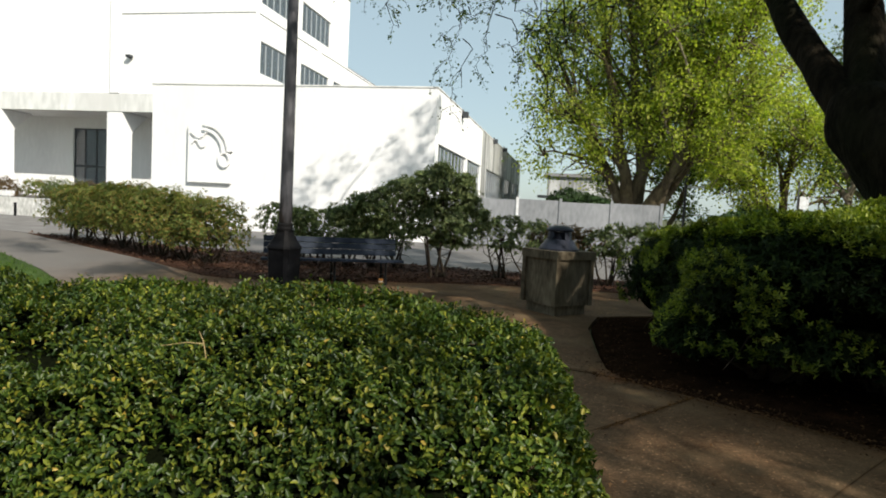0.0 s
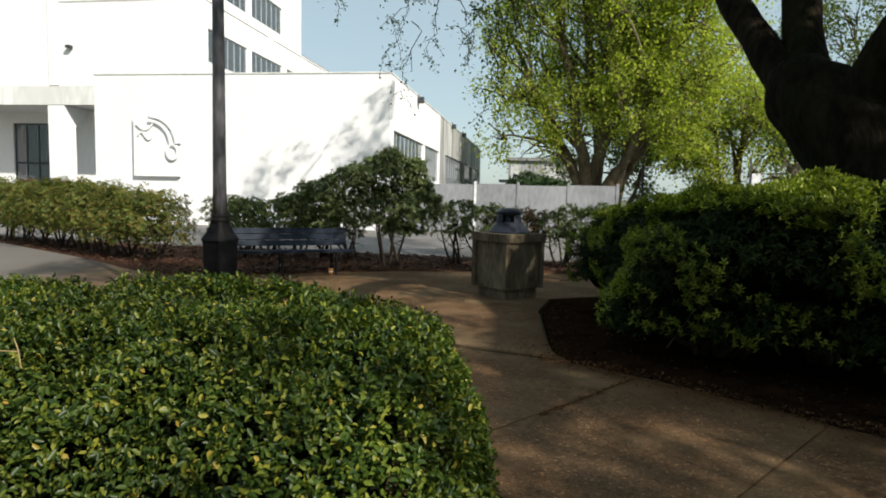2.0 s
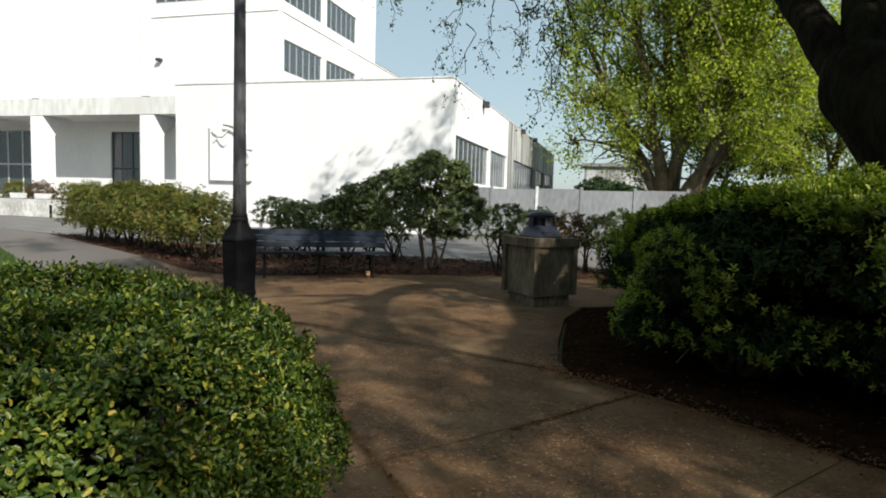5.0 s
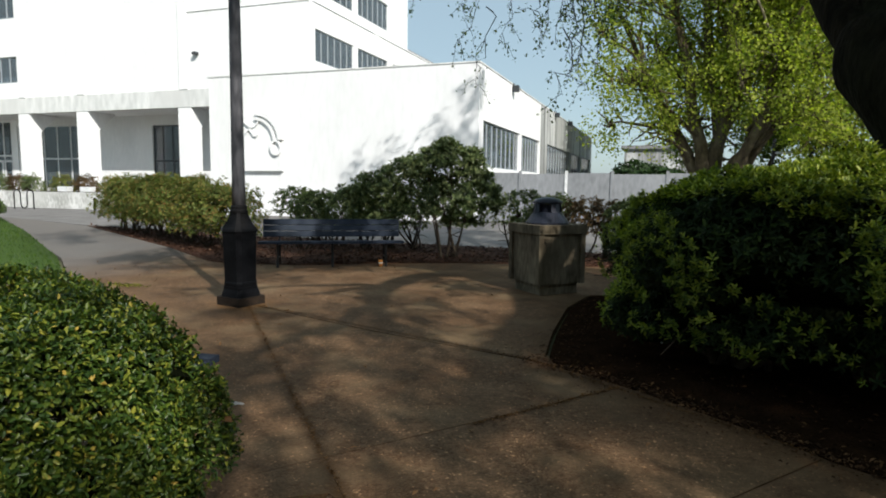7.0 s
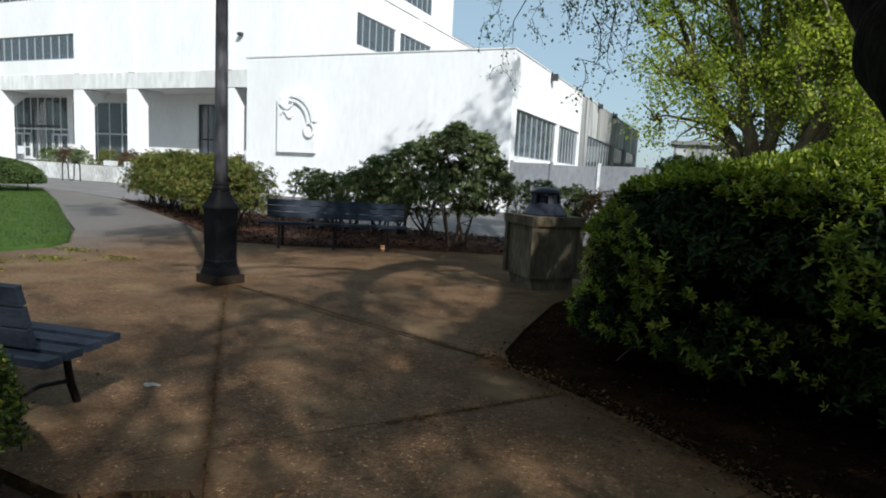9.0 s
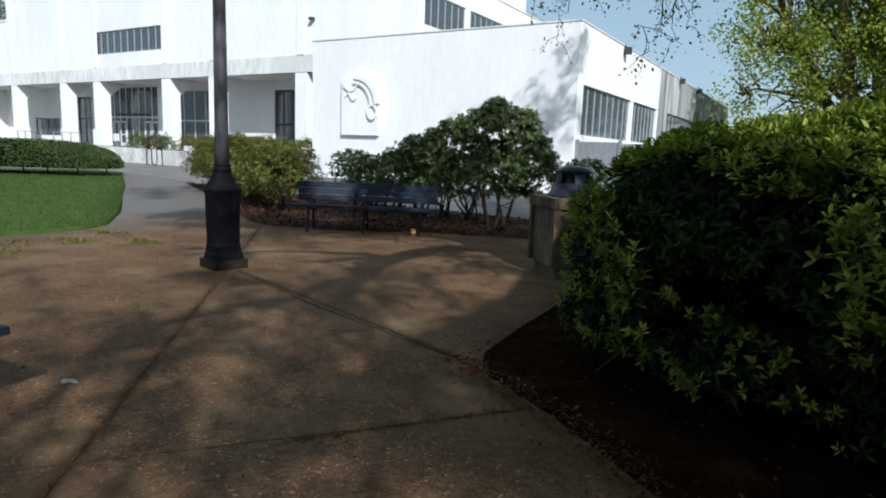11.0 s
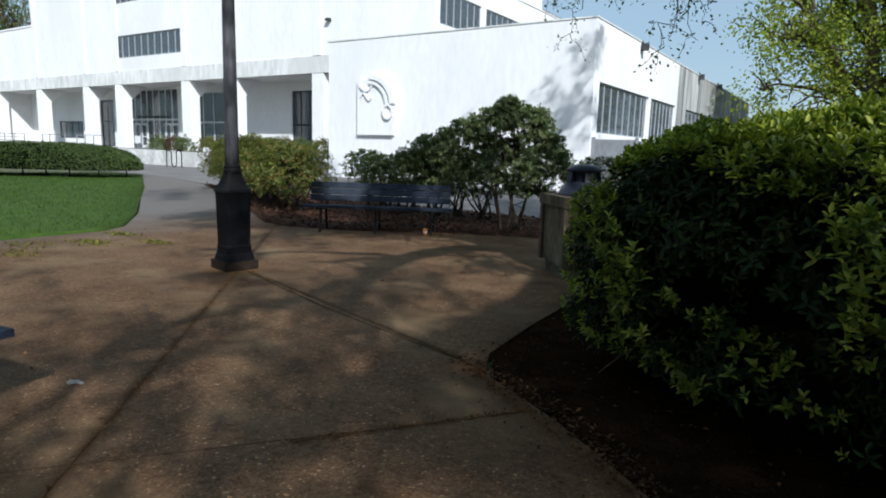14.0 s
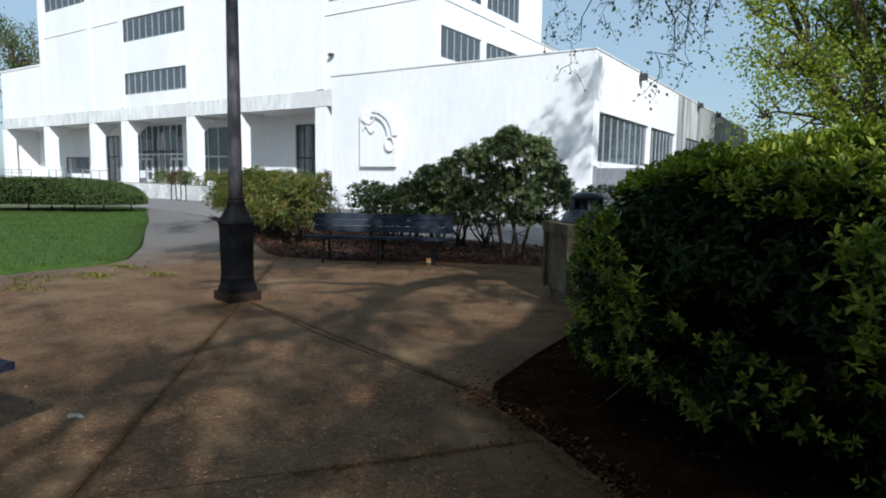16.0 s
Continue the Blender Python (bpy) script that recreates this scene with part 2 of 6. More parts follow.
M_BARK_SYC = mat("mottled_plane_bark", (0.05, 0.036, 0.022), (0.15, 0.115, 0.07), 0.9, 0, 1.2, 6, 0.5, (1, 1, 0.5), (0.2, 0.175, 0.12), dist=0.04)
M_STEM = mat("brown_stem", (0.028, 0.02, 0.013), (0.075, 0.056, 0.038), 0.9, 0, 6, 30, 0.5)
M_DRYTWIG = mat("dry_pale_twig", (0.16, 0.12, 0.05), (0.3, 0.23, 0.11), 0.9, 0, 20, 90, 0.3)
# near-black filler for hedges and shrubs: the shade between leaves, put into colour
M_HEDGEBODY = mat("painted_shade_core", (0.003, 0.004, 0.002), (0.007, 0.009, 0.004), 1.0, 0, 10, 60, 0.5, spec=0.0)
L_BOX = leaf_mat("boxwood_leaves", [(0, (0.014, 0.032, 0.006)), (0.5, (0.044, 0.078, 0.011)), (0.85, (0.11, 0.14, 0.018)), (0.985, (0.23, 0.23, 0.03)), (1, (0.36, 0.25, 0.05))], 0.4, 0.25, 0.3)
# young leaves brightened, old ones blackened: sun and shade partly put into their colours
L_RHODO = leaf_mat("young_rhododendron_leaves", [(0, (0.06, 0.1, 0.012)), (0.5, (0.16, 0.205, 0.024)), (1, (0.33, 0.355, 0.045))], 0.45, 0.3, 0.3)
L_RHODO_OLD = leaf_mat("shade_darkened_old_leaves", [(0, (0.007, 0.015, 0.004)), (0.7, (0.015, 0.03, 0.006)), (1, (0.04, 0.06, 0.011))], 0.5, 0.1, 0.1)
L_SHRUB = leaf_mat("dull_shrub_leaves", [(0, (0.04, 0.06, 0.022)), (0.6, (0.105, 0.145, 0.052)), (1, (0.22, 0.24, 0.1))], 0.55, 0.25, 0.25)
L_YELLOW = leaf_mat("olive_yellow_leaves", [(0, (0.055, 0.09, 0.02)), (0.5, (0.125, 0.165, 0.036)), (0.8, (0.2, 0.18, 0.042)), (1, (0.27, 0.13, 0.05))], 0.5, 0.3)
L_RED = leaf_mat("reddish_shrub_leaves", [(0, (0.05, 0.05, 0.02)), (0.6, (0.11, 0.06, 0.03)), (1, (0.16, 0.1, 0.05))], 0.5, 0.3)
L_SYC = leaf_mat("fresh_plane_leaves", [(0, (0.12, 0.17, 0.03)), (0.5, (0.28, 0.32, 0.055)), (1, (0.45, 0.455, 0.095))], 0.6, 0.65, 0.3)
L_FAR = leaf_mat("distant_green_leaves", [(0, (0.03, 0.06, 0.015)), (0.6, (0.08, 0.12, 0.025)), (1, (0.16, 0.18, 0.04))], 0.6, 0.4)
L_NEAR = leaf_mat("young_tree_leaves", [(0, (0.025, 0.05, 0.015)), (0.7, (0.06, 0.1, 0.025)), (1, (0.12, 0.14, 0.04))], 0.5, 0.35)
L_DARKHEDGE = leaf_mat("dark_hedge_leaves", [(0, (0.012, 0.03, 0.01)), (1, (0.04, 0.075, 0.02))], 0.5, 0.2)
L_OVAL = leaf_mat("clipped_hedge_leaves", [(0, (0.022, 0.042, 0.012)), (1, (0.08, 0.115, 0.028))], 0.5, 0.2)
L_DEAD = leaf_mat("dry_brown_leaves", [(0, (0.09, 0.04, 0.015)), (1, (0.26, 0.13, 0.05))], 0.7, 0.2, 0.3, (1, 1, 1))
L_OLDLEAF = leaf_mat("decayed_leaves", [(0, (0.025, 0.013, 0.007)), (0.75, (0.07, 0.036, 0.016)), (1, (0.15, 0.08, 0.035))], 0.9, 0.0, 0.1)
# bed litter with the shade under the bush already in its colours
L_SHADELITTER = leaf_mat("shade_blackened_litter", [(0, (0.008, 0.005, 0.003)), (0.8, (0.03, 0.016, 0.008)), (1, (0.1, 0.055, 0.025))], 1.0, 0.0, 0.0)
L_CRUMB = leaf_mat("brown_dirt_crumbs", [(0, (0.06, 0.032, 0.012)), (0.8, (0.13, 0.066, 0.024)), (1, (0.22, 0.13, 0.06))], 0.95, 0.0, 0.05)
L_GRASS = leaf_mat("grass_blades", [(0, (0.028, 0.058, 0.009)), (0.6, (0.055, 0.102, 0.014)), (1, (0.1, 0.145, 0.025))], 0.5, 0.35)
L_DRYGRASS = leaf_mat("dry_grass_blades", [(0, (0.07, 0.06, 0.02)), (0.6, (0.14, 0.11, 0.04)), (1, (0.08, 0.1, 0.025))], 0.6, 0.3)
L_CHIP = leaf_mat("bark_chips", [(0, (0.02, 0.01, 0.006)), (0.85, (0.08, 0.036, 0.02)), (1, (0.17, 0.095, 0.055))], 0.9, 0.0, 0.2)

# ---- mesh helpers ----
rng = np.random.default_rng(7)


def fast_mesh(name, co, faces, smooth=False):
    """A mesh from an array of corners and an array of equal-sided faces."""
    me = bpy.data.meshes.new(name)
    co, faces = np.asarray(co, dtype=np.float32), np.asarray(faces, dtype=np.int32)
    n, k = faces.shape
    me.vertices.add(len(co))
    me.vertices.foreach_set("co", co.ravel())
    me.loops.add(n * k)
    me.loops.foreach_set("vertex_index", faces.ravel())
    me.polygons.add(n)
    me.polygons.foreach_set("loop_start", np.arange(0, n * k, k, dtype=np.int32))
    me.polygons.foreach_set("loop_total", np.full(n, k, dtype=np.int32))
    if smooth:
        me.polygons.foreach_set("use_smooth", np.ones(n, dtype=bool))
    me.update(calc_edges=True)
    return me


def attach(ob, parent):
    if parent is not None:
        ob.parent = parent
    return ob


def part(name, bm, material, parent=None, label="", bevel=0.0, smooth=False):
    """Links a bmesh as one mesh object, under parent if given."""
    if bevel:
        bmesh.ops.bevel(bm, geom=[e for e in bm.edges if e.is_manifold and e.calc_face_angle(0) > 0.5], offset=bevel, segments=2, affect="EDGES", clamp_overlap=True)
    bmesh.ops.recalc_face_normals(bm, faces=bm.faces)
    me = bpy.data.meshes.new(name)
    bm.to_mesh(me)
    bm.free()
    me.materials.append(material)
    if smooth:
        for f in me.polygons:
            f.use_smooth = True
    ob = attach(new(name, me), parent)
    return tagged(ob, label) if label else ob


def mesh_part(name, me, material, parent=None, label="", kind=""):
    me.materials.append(material)
    return tagged(attach(new(name, me), parent), label, kind=kind)


def thing(name, label, category, m=None, group="", kind=""):
    ob = new(name)
    ob.empty_display_size = 0.1
    if m is not None:
        ob.matrix_basis = m
    return tagged(ob, label, category, group, kind)


def box(bm, x0, x1, y0, y1, z0, z1, m=None):
    vs = [bm.verts.new((x, y, z)) for z in (z0, z1) for x, y in ((x0, y0), (x1, y0), (x1, y1), (x0, y1))]
    for f in ((3, 2, 1, 0), (4, 5, 6, 7), (0, 1, 5, 4), (1, 2, 6, 5), (2, 3, 7, 6), (3, 0, 4, 7)):
        bm.faces.new([vs[i] for i in f])
    if m is not None:
        for v in vs:
            v.co = m @ v.co
    return vs


def boxed(*args, m=None):
    bm = bmesh.new()
    box(bm, *args, m=m)
    return bm


def prism(bm, pts, z0, z1):
    lo, hi = [bm.verts.new((x, y, z0)) for x, y in pts], [bm.verts.new((x, y, z1)) for x, y in pts]
    bm.faces.new(hi)
    bm.faces.new(lo[::-1])
    n = len(pts)
    for i in range(n):
        bm.faces.new((lo[i], lo[(i + 1) % n], hi[(i + 1) % n], hi[i]))


def lathe(bm, prof, sides=16, m=None, turn=0.0):
    """Rings of (radius, height), closed at both ends."""
    rings = []
    for r, z in prof:
        ring = []
        for i in range(sides):
            a = turn + 2 * math.pi * i / sides
            v = Vector((r * math.cos(a), r * math.sin(a), z))
            ring.append(bm.verts.new(m @ v if m is not None else v))
        rings.append(ring)
    for a, b in zip(rings, rings[1:]):
        for i in range(sides):
            bm.faces.new((a[i], a[(i + 1) % sides], b[(i + 1) % sides], b[i]))
    bm.faces.new(rings[0][::-1])
    bm.faces.new(rings[-1])


def tube_arrays(pts, radii, sides=7):
    pts = np.asarray(pts, float)
    d = np.gradient(pts, axis=0)
    d /= np.linalg.norm(d, axis=1, keepdims=True) + 1e-9
    ref = np.tile([0.31, 0.27, 0.9], (len(pts), 1))
    flat = np.abs((d * ref).sum(1)) > 0.95
    ref[flat] = (1, 0, 0)
    u = np.cross(d, ref)
    u /= np.linalg.norm(u, axis=1, keepdims=True)
    v = np.cross(d, u)
    a = np.linspace(0, 2 * math.pi, sides, endpoint=False)
    r = np.asarray(radii, float)[:, None, None]
    co = pts[:, None, :] + r * (np.cos(a)[None, :, None] * u[:, None, :] + np.sin(a)[None, :, None] * v[:, None, :])
    n = len(pts)
    i, j = np.meshgrid(np.arange(n - 1), np.arange(sides), indexing="ij")
    k = (j + 1) % sides
    faces = np.stack([i * sides + j, i * sides + k, (i + 1) * sides + k, (i + 1) * sides + j], -1).reshape(-1, 4)
    return co.reshape(-1, 3), faces


def tubes_mesh(name, runs, sides=7):
    cos, fs, off = [], [], 0
    for pts, radii in runs:
        co, f = tube_arrays(pts, radii, sides)
        cos.append(co)
        fs.append(f + off)
        off += len(co)
    return fast_mesh(name, np.concatenate(cos), np.concatenate(fs), True)


def unit(a):
    return a / (np.linalg.norm(a, axis=-1, keepdims=True) + 1e-9)


def leaves_mesh(name, pos, axis, up, length, width, fold=0.25, full=True):
    """Folded leaves at pos, pointing along axis, facing up."""
    n = len(pos)
    axis = unit(axis)
    side = unit(np.cross(axis, up))
    nrm = np.cross(side, axis)
    L, W = np.broadcast_to(length, n)[:, None], np.broadcast_to(width, n)[:, None]
    lift = nrm * W * fold
    if full:
        droop = -nrm * L * 0.12
        vs = [pos, pos + axis * L * 0.3 + side * W * 0.46 + lift, pos + axis * L * 0.72 + side * W * 0.4 + lift, pos + axis * L + droop,
              pos + axis * L * 0.72 - side * W * 0.4 + lift, pos + axis * L * 0.3 - side * W * 0.46 + lift]
        f = np.array([[0, 1, 2, 3], [0, 3, 4, 5]])
    else:
        vs = [pos, pos + axis * L * 0.5 + side * W * 0.5 + lift, pos + axis * L, pos + axis * L * 0.5 - side * W * 0.5 + lift]
        f = np.array([[0, 1, 2], [0, 2, 3]])
    k = len(vs)
    co = np.stack(vs, 1).reshape(-1, 3)
    faces = (f[None] + (np.arange(n) * k)[:, None, None]).reshape(-1, f.shape[1])
    return fast_mesh(name, co, faces)


def rand_dirs(n, g=rng):
    return unit(g.normal(size=(n, 3)))


def noise3(p, s, seed=0.0):
    """Smooth cheap noise of places, about -1 to 1."""
    q = p * s + seed
    return (np.sin(q[:, 0] * 1.7 + 1.3 * np.sin(q[:, 1] * 1.1 + q[:, 2])) + np.sin(q[:, 1] * 1.9 + 1.1 * np.sin(q[:, 2] * 1.3 + q[:, 0])) + np.sin(q[:, 2] * 2.1 + 1.2 * np.sin(q[:, 0] * 0.9 + q[:, 1]))) / 3

# ---- ground ----
def sheet(name, pts, z, material, label, category, thick=0.05):
    bm = bmesh.new()
    prism(bm, pts, z - thick, z)
    return tagged(part(name, bm, material), label, category, kind="structure")


bm = bmesh.new()
prism(bm, [(-900, -900), (900, -900), (900, 900), (-900, 900)], -0.4, -0.07)
tagged(part("ground", bm, M_GROUND), "rough grassy ground around the square", "ground", kind="structure")
sheet("pavement", [(-60, 17.9), (-23.2, 17.7), (-16.2, 15.7), (-9, 14.6), (2.5, 14.4), (9, 12.2), (30, 12), (30, 24), (-60, 24.4)], -0.012, M_WALKWAY, "pale concrete walk along the building", "pavement")
sheet("road", [(-5.2, 27), (120, 22), (120, 40), (-5.2, 66)], -0.03, M_ASPHALT, "grey asphalt street beyond the fence", "road", 0.03)


def bumpy(name, pts, z, amp, step, material, label, category):
    """A bed with an uneven surface inside an outline, with a skirt down to the ground."""
    bm = bmesh.new()
    bm.faces.new([bm.verts.new((x, y, z)) for x, y in pts])
    bmesh.ops.triangulate(bm, faces=bm.faces)
    for _ in range(7):
        long = [e for e in bm.edges if e.calc_length() > step]
        if not long:
            break
        bmesh.ops.subdivide_edges(bm, edges=long, cuts=1)
        bmesh.ops.triangulate(bm, faces=bm.faces)
    rim = {v for e in bm.edges if e.is_boundary for v in e.verts}
    for v in bm.verts:
        if v not in rim:
            v.co.z += amp * (noise.noise(v.co * 1.3) + 0.5 * noise.noise(v.co * 5))
    ret = bmesh.ops.extrude_edge_only(bm, edges=[e for e in bm.edges if e.is_boundary])
    for v in ret["geom"]:
        if isinstance(v, bmesh.types.BMVert):
            v.co.z = -0.1
    return tagged(part(name, bm, material, smooth=True), label, category, kind="structure")


LAWN = [(-7.3, 3.2), (-7.28, 6.2), (-7.2, 7.25), (-7.5, 7.75), (-9.15, 8.98), (-15.5, 13.0), (-21.8, 16.7), (-23.6, 16.5), (-25.2, 13.0), (-30, 3), (-20, 1.5)]
lawn = bumpy("lawn", LAWN, 0.03, 0.02, 1.0, M_GRASSBED, "mown green lawn with a clean edge", "lawn")
BED_A = [(-16.0, 15.45), (-12.2, 13.3), (-8.85, 11.43), (-6.4, 9.85), (-5.6, 9.75), (-4.5, 10.1), (-3.6, 10.75), (-2.3, 11.4), (-0.9, 11.85), (0.6, 12.0), (2.6, 11.9), (2.9, 14.0), (-4, 14.5), (-9, 14.6), (-12, 15.0)]
bed_a = bumpy("mulch_bed_1", BED_A, 0.01, 0.03, 0.6, M_MULCH, "reddish bark mulch bed under the shrubs", "mulch bed")
# left edge pushed out over the paving to stand for the bush's shadow
BED_B = [(0.42, 5.9), (0.56, 5.66), (0.66, 5.56), (0.8, 5.47), (1.2, 5.22), (1.84, 4.74), (2.16, 4.45), (4.6, 2.9), (8.5, 0.3), (13, 2), (13, 10.2), (6, 10.6), (2.4, 10.1), (0.45, 8.92), (0.3, 8.0), (0.35, 6.7)]
bed_b = bumpy("mulch_bed_2", BED_B, 0.0, 0.03, 0.6, M_SOIL, "soil bed widened and blackened for the shade under the rhododendron", "soil bed")
BED_C = [(-7.0, 0.2), (0.77, 0.2), (0.82, 1.6), (0.62, 2.62), (0.26, 2.88), (0.02, 3.12), (-0.1, 3.15), (-0.58, 2.86), (-3.0, 2.95), (-7.0, 3.0)]
bed_c = bumpy("mulch_bed_3", BED_C, -0.025, 0.02, 0.4, M_MULCH, "bark mulch strip at the foot of the clipped hedge", "mulch bed")


def cut(poly, p, d):
    """Splits a polygon by a line."""
    left, right = [], []
    n = len(poly)
    side = [(q[0] - p[0]) * d[1] - (q[1] - p[1]) * d[0] for q in poly]
    for i in range(n):
        a, b, sa, sb = poly[i], poly[(i + 1) % n], side[i], side[(i + 1) % n]
        (left if sa <= 0 else right).append(a)
        if sa * sb < 0:
            t = sa / (sa - sb)
            x = (a[0] + t * (b[0] - a[0]), a[1] + t * (b[1] - a[1]))
            left.append(x)
            right.append(x)
    return [q for q in (left, right) if len(q) > 2]


def shrink(poly, g):
    """Moves every side of a roughly convex polygon inwards by g."""
    c = np.mean(poly, axis=0)
    out = []
    n = len(poly)
    area = sum(poly[i][0] * poly[(i + 1) % n][1] - poly[(i + 1) % n][0] * poly[i][1] for i in range(n))
    s = 1 if area > 0 else -1
    for i in range(n):
        a, b, c = np.array(poly[i - 1]), np.array(poly[i]), np.array(poly[(i + 1) % n])
        u, v = unit(b - a), unit(c - b)
        nu, nv = s * np.array([-u[1], u[0]]), s * np.array([-v[1], v[0]])
        w = nu + nv
        k = max(0.35, 1 + float(nu @ nv))
        out.append(tuple(b + g * w / k))
    return out


plaza = thing("plaza", "square of large exposed-aggregate concrete slabs with mossy joints", "paving", kind="structure")
J1, D1 = (0.02, 3.11), (-0.672, 0.741)
zones = [
    # the slabs west of the joint that runs to the lamp post
    [(0.02, 3.11), (-3.45, 6.93), (-6.0, 9.7), (-6.45, 9.8), (-8.87, 11.38), (-16.0, 15.4), (-23.2, 17.7), (-21.8, 16.75), (-9.12, 9.03), (-7.47, 7.8), (-7.15, 7.28), (-7.25, 3.0), (-3.0, 3.0), (-0.55, 2.91), (-0.13, 3.19)],
    # between the lamp joint and the joint from the lamp to the bed corner
    [(0.02, 3.11), (0.25, 2.85), (0.6, 2.6), (0.8, 1.6), (0.75, 0.2), (-0.6, -0.5), (-0.4, -3.5), (6, -5.0), (8.5, 0.25), (4.6, 2.86), (2.16, 4.41), (1.84, 4.7), (1.2, 5.18), (0.8, 5.43), (0.3, 5.68), (-0.31, 5.83), (-1.4, 6.12), (-3.3, 6.76)],
    # towards the bench and the planter
    [(-3.3, 6.772), (-1.4, 6.132), (-0.31, 5.842), (0.28, 5.7), (0.52, 5.61), (0.38, 5.92), (0.31, 6.7), (0.26, 8.0), (0.41, 8.96), (2.4, 10.14), (6, 10.64), (13, 10.24), (13, 12.2), (9, 12.2), (2.7, 11.86), (0.6, 11.96), (-0.9, 11.81), (-2.3, 11.36), (-3.6, 10.71), (-4.5, 10.06), (-5.6, 9.71), (-6.0, 9.7)],
]
cuts = [
    [((-8.4, 10.2), (0.5, 0.86))],
    [((1.06, 5.27), (-0.62, -0.78)), ((2.12, 4.44), (-0.62, -0.78)), ((4.4, 2.9), (-0.62, -0.78))],
    [((3.4, 10), (0.0, 1.0))],
]
for zone, lines in zip(zones, cuts):
    polys = [zone]
    for p, d in lines:
        polys = [q for poly in polys for q in cut(poly, p, d)]
    for poly in polys:
        bm = bmesh.new()
        dz = random.uniform(-0.006, 0.004)
        prism(bm, shrink(poly, 0.0025), -0.07, dz * 0.5)
        part("slab", bm, M_PAVE, plaza)
bm = bmesh.new()
for zone in zones:
    bm.faces.new([bm.verts.new((x, y, -0.005)) for x, y in shrink(zone, 0.006)])
part("joint_fill", bm, M_JOINT, plaza, "mossy brown joint filling")
for a, b, w in (((0.0, 3.13), (-3.3, 6.78), 0.022), ((-3.1, 6.72), (0.25, 5.71), 0.02), ((0.2, 5.74), (2.1, 4.47), 0.035), ((1.03, 5.24), (0.25, 4.2), 0.015)):
    n = 900
    t = np.sort(rng.random(n))
    c = np.array(a)[None] * (1 - t[:, None]) + np.array(b)[None] * t[:, None] + rng.normal(0, w * 0.8, (n, 2)) * rng.random((n, 1))
    pos = np.column_stack([c, np.full(n, 0.004)])
    ax = rand_dirs(n)
    ax[:, 2] = np.abs(ax[:, 2]) * 0.25
    mesh_part("joint_litter", leaves_mesh("joint_litter", pos, ax, np.tile([0, 0, 1.0], (n, 1)), 0.005 + 0.03 * rng.random(n) ** 3, 0.004 + 0.012 * rng.random(n) ** 2, 0.3, False), L_CRUMB, plaza, "brown leaf litter in the joint", "stuff")


def inside(poly, pts):
    x, y = pts[:, 0], pts[:, 1]
    res = np.zeros(len(pts), bool)
    n = len(poly)
    for i in range(n):
        (x0, y0), (x1, y1) = poly[i], poly[(i + 1) % n]
        hit = ((y0 > y) != (y1 > y)) & (x < (x1 - x0) * (y - y0) / (y1 - y0 + 1e-12) + x0)
        res ^= hit
    return res


def scatter(poly, n):
    lo, hi = np.min(poly, 0), np.max(poly, 0)
    got = np.empty((0, 2))
    while len(got) < n:
        p = rng.uniform(lo, hi, (n * 2, 2))
        got = np.concatenate([got, p[inside(poly, p)]])
    return got[:n]


def litter(name, poly, n, z, size, material, label, category, aspect=0.45):
    p = scatter(poly, n)
    ax = rand_dirs(n)
    ax[:, 2] *= 0.3
    up = rand_dirs(n) * 0.5 + np.array([0, 0, 1.0])
    ln = rng.uniform(0.5, 1.4, n) * size
    ob = mesh_part(name, leaves_mesh(name, np.column_stack([p, z + rng.uniform(0, 0.02, n)]), ax, up, ln, ln * aspect, 0.3, False), material)
    return tagged(ob, label, category, kind="stuff")


litter("bark_chips", BED_A, 9000, 0.02, 0.07, L_CHIP, "loose bark chips on the shrub bed", "mulch")
litter("soil_litter", [(0.3, 5.72), (1.2, 5.22), (2.16, 4.45), (6, 2), (6, 4.5), (1.2, 7.5), (0.5, 8.6)], 4500, 0.012, 0.032, L_SHADELITTER, "dead leaves and twigs on soil, darkened for the bush's shade", "leaf litter")
litter("hedge_foot_chips", BED_C, 4000, 0.0, 0.06, L_CHIP, "bark chips at the hedge foot", "mulch")
litter("fallen_leaves", [(-7, 3.2), (0.3, 3.2), (2.2, 4.2), (0.2, 5.6), (-0.5, 8), (-2.5, 11), (-6, 9.6), (-8, 9)], 260, 0.004, 0.04, L_DEAD, "scattered dry leaves on the slabs", "leaf litter")
litter("edge_litter", [(0.2, 5.6), (1.2, 5.12), (2.1, 4.38), (4.6, 2.8), (4.7, 2.95), (2.2, 4.55), (1.3, 5.3), (0.3, 5.8)], 1500, 0.003, 0.032, L_OLDLEAF, "brown leaf litter along the paving edge", "leaf litter")
litter("spilled_litter", [(-0.1, 5.7), (0.6, 5.2), (1.9, 4.25), (4.4, 2.6), (4.7, 2.95), (2.2, 4.55), (0.6, 5.75), (0.8, 8.0), (1.0, 9.2), (0.5, 9.0), (0.3, 7.0)], 900, 0.003, 0.025, L_OLDLEAF, "crumbled brown leaves spilled from the bed", "leaf litter")
litter("bed_edge_litter", [(-6.4, 9.7), (-5.6, 9.6), (-4.5, 9.95), (-3.6, 10.6), (-2.3, 11.25), (-2.4, 11.5), (-3.7, 10.9), (-5, 10.1), (-6.4, 10)], 500, 0.01, 0.05, L_CHIP, "bark chips spilled along the bed edge", "mulch")
n = 32000
p = scatter([q for q in LAWN if q[0] > -26], n)
ax = rand_dirs(n) * 0.5 + np.array([0, 0, 1.0])
ln = rng.uniform(0.04, 0.085, n)
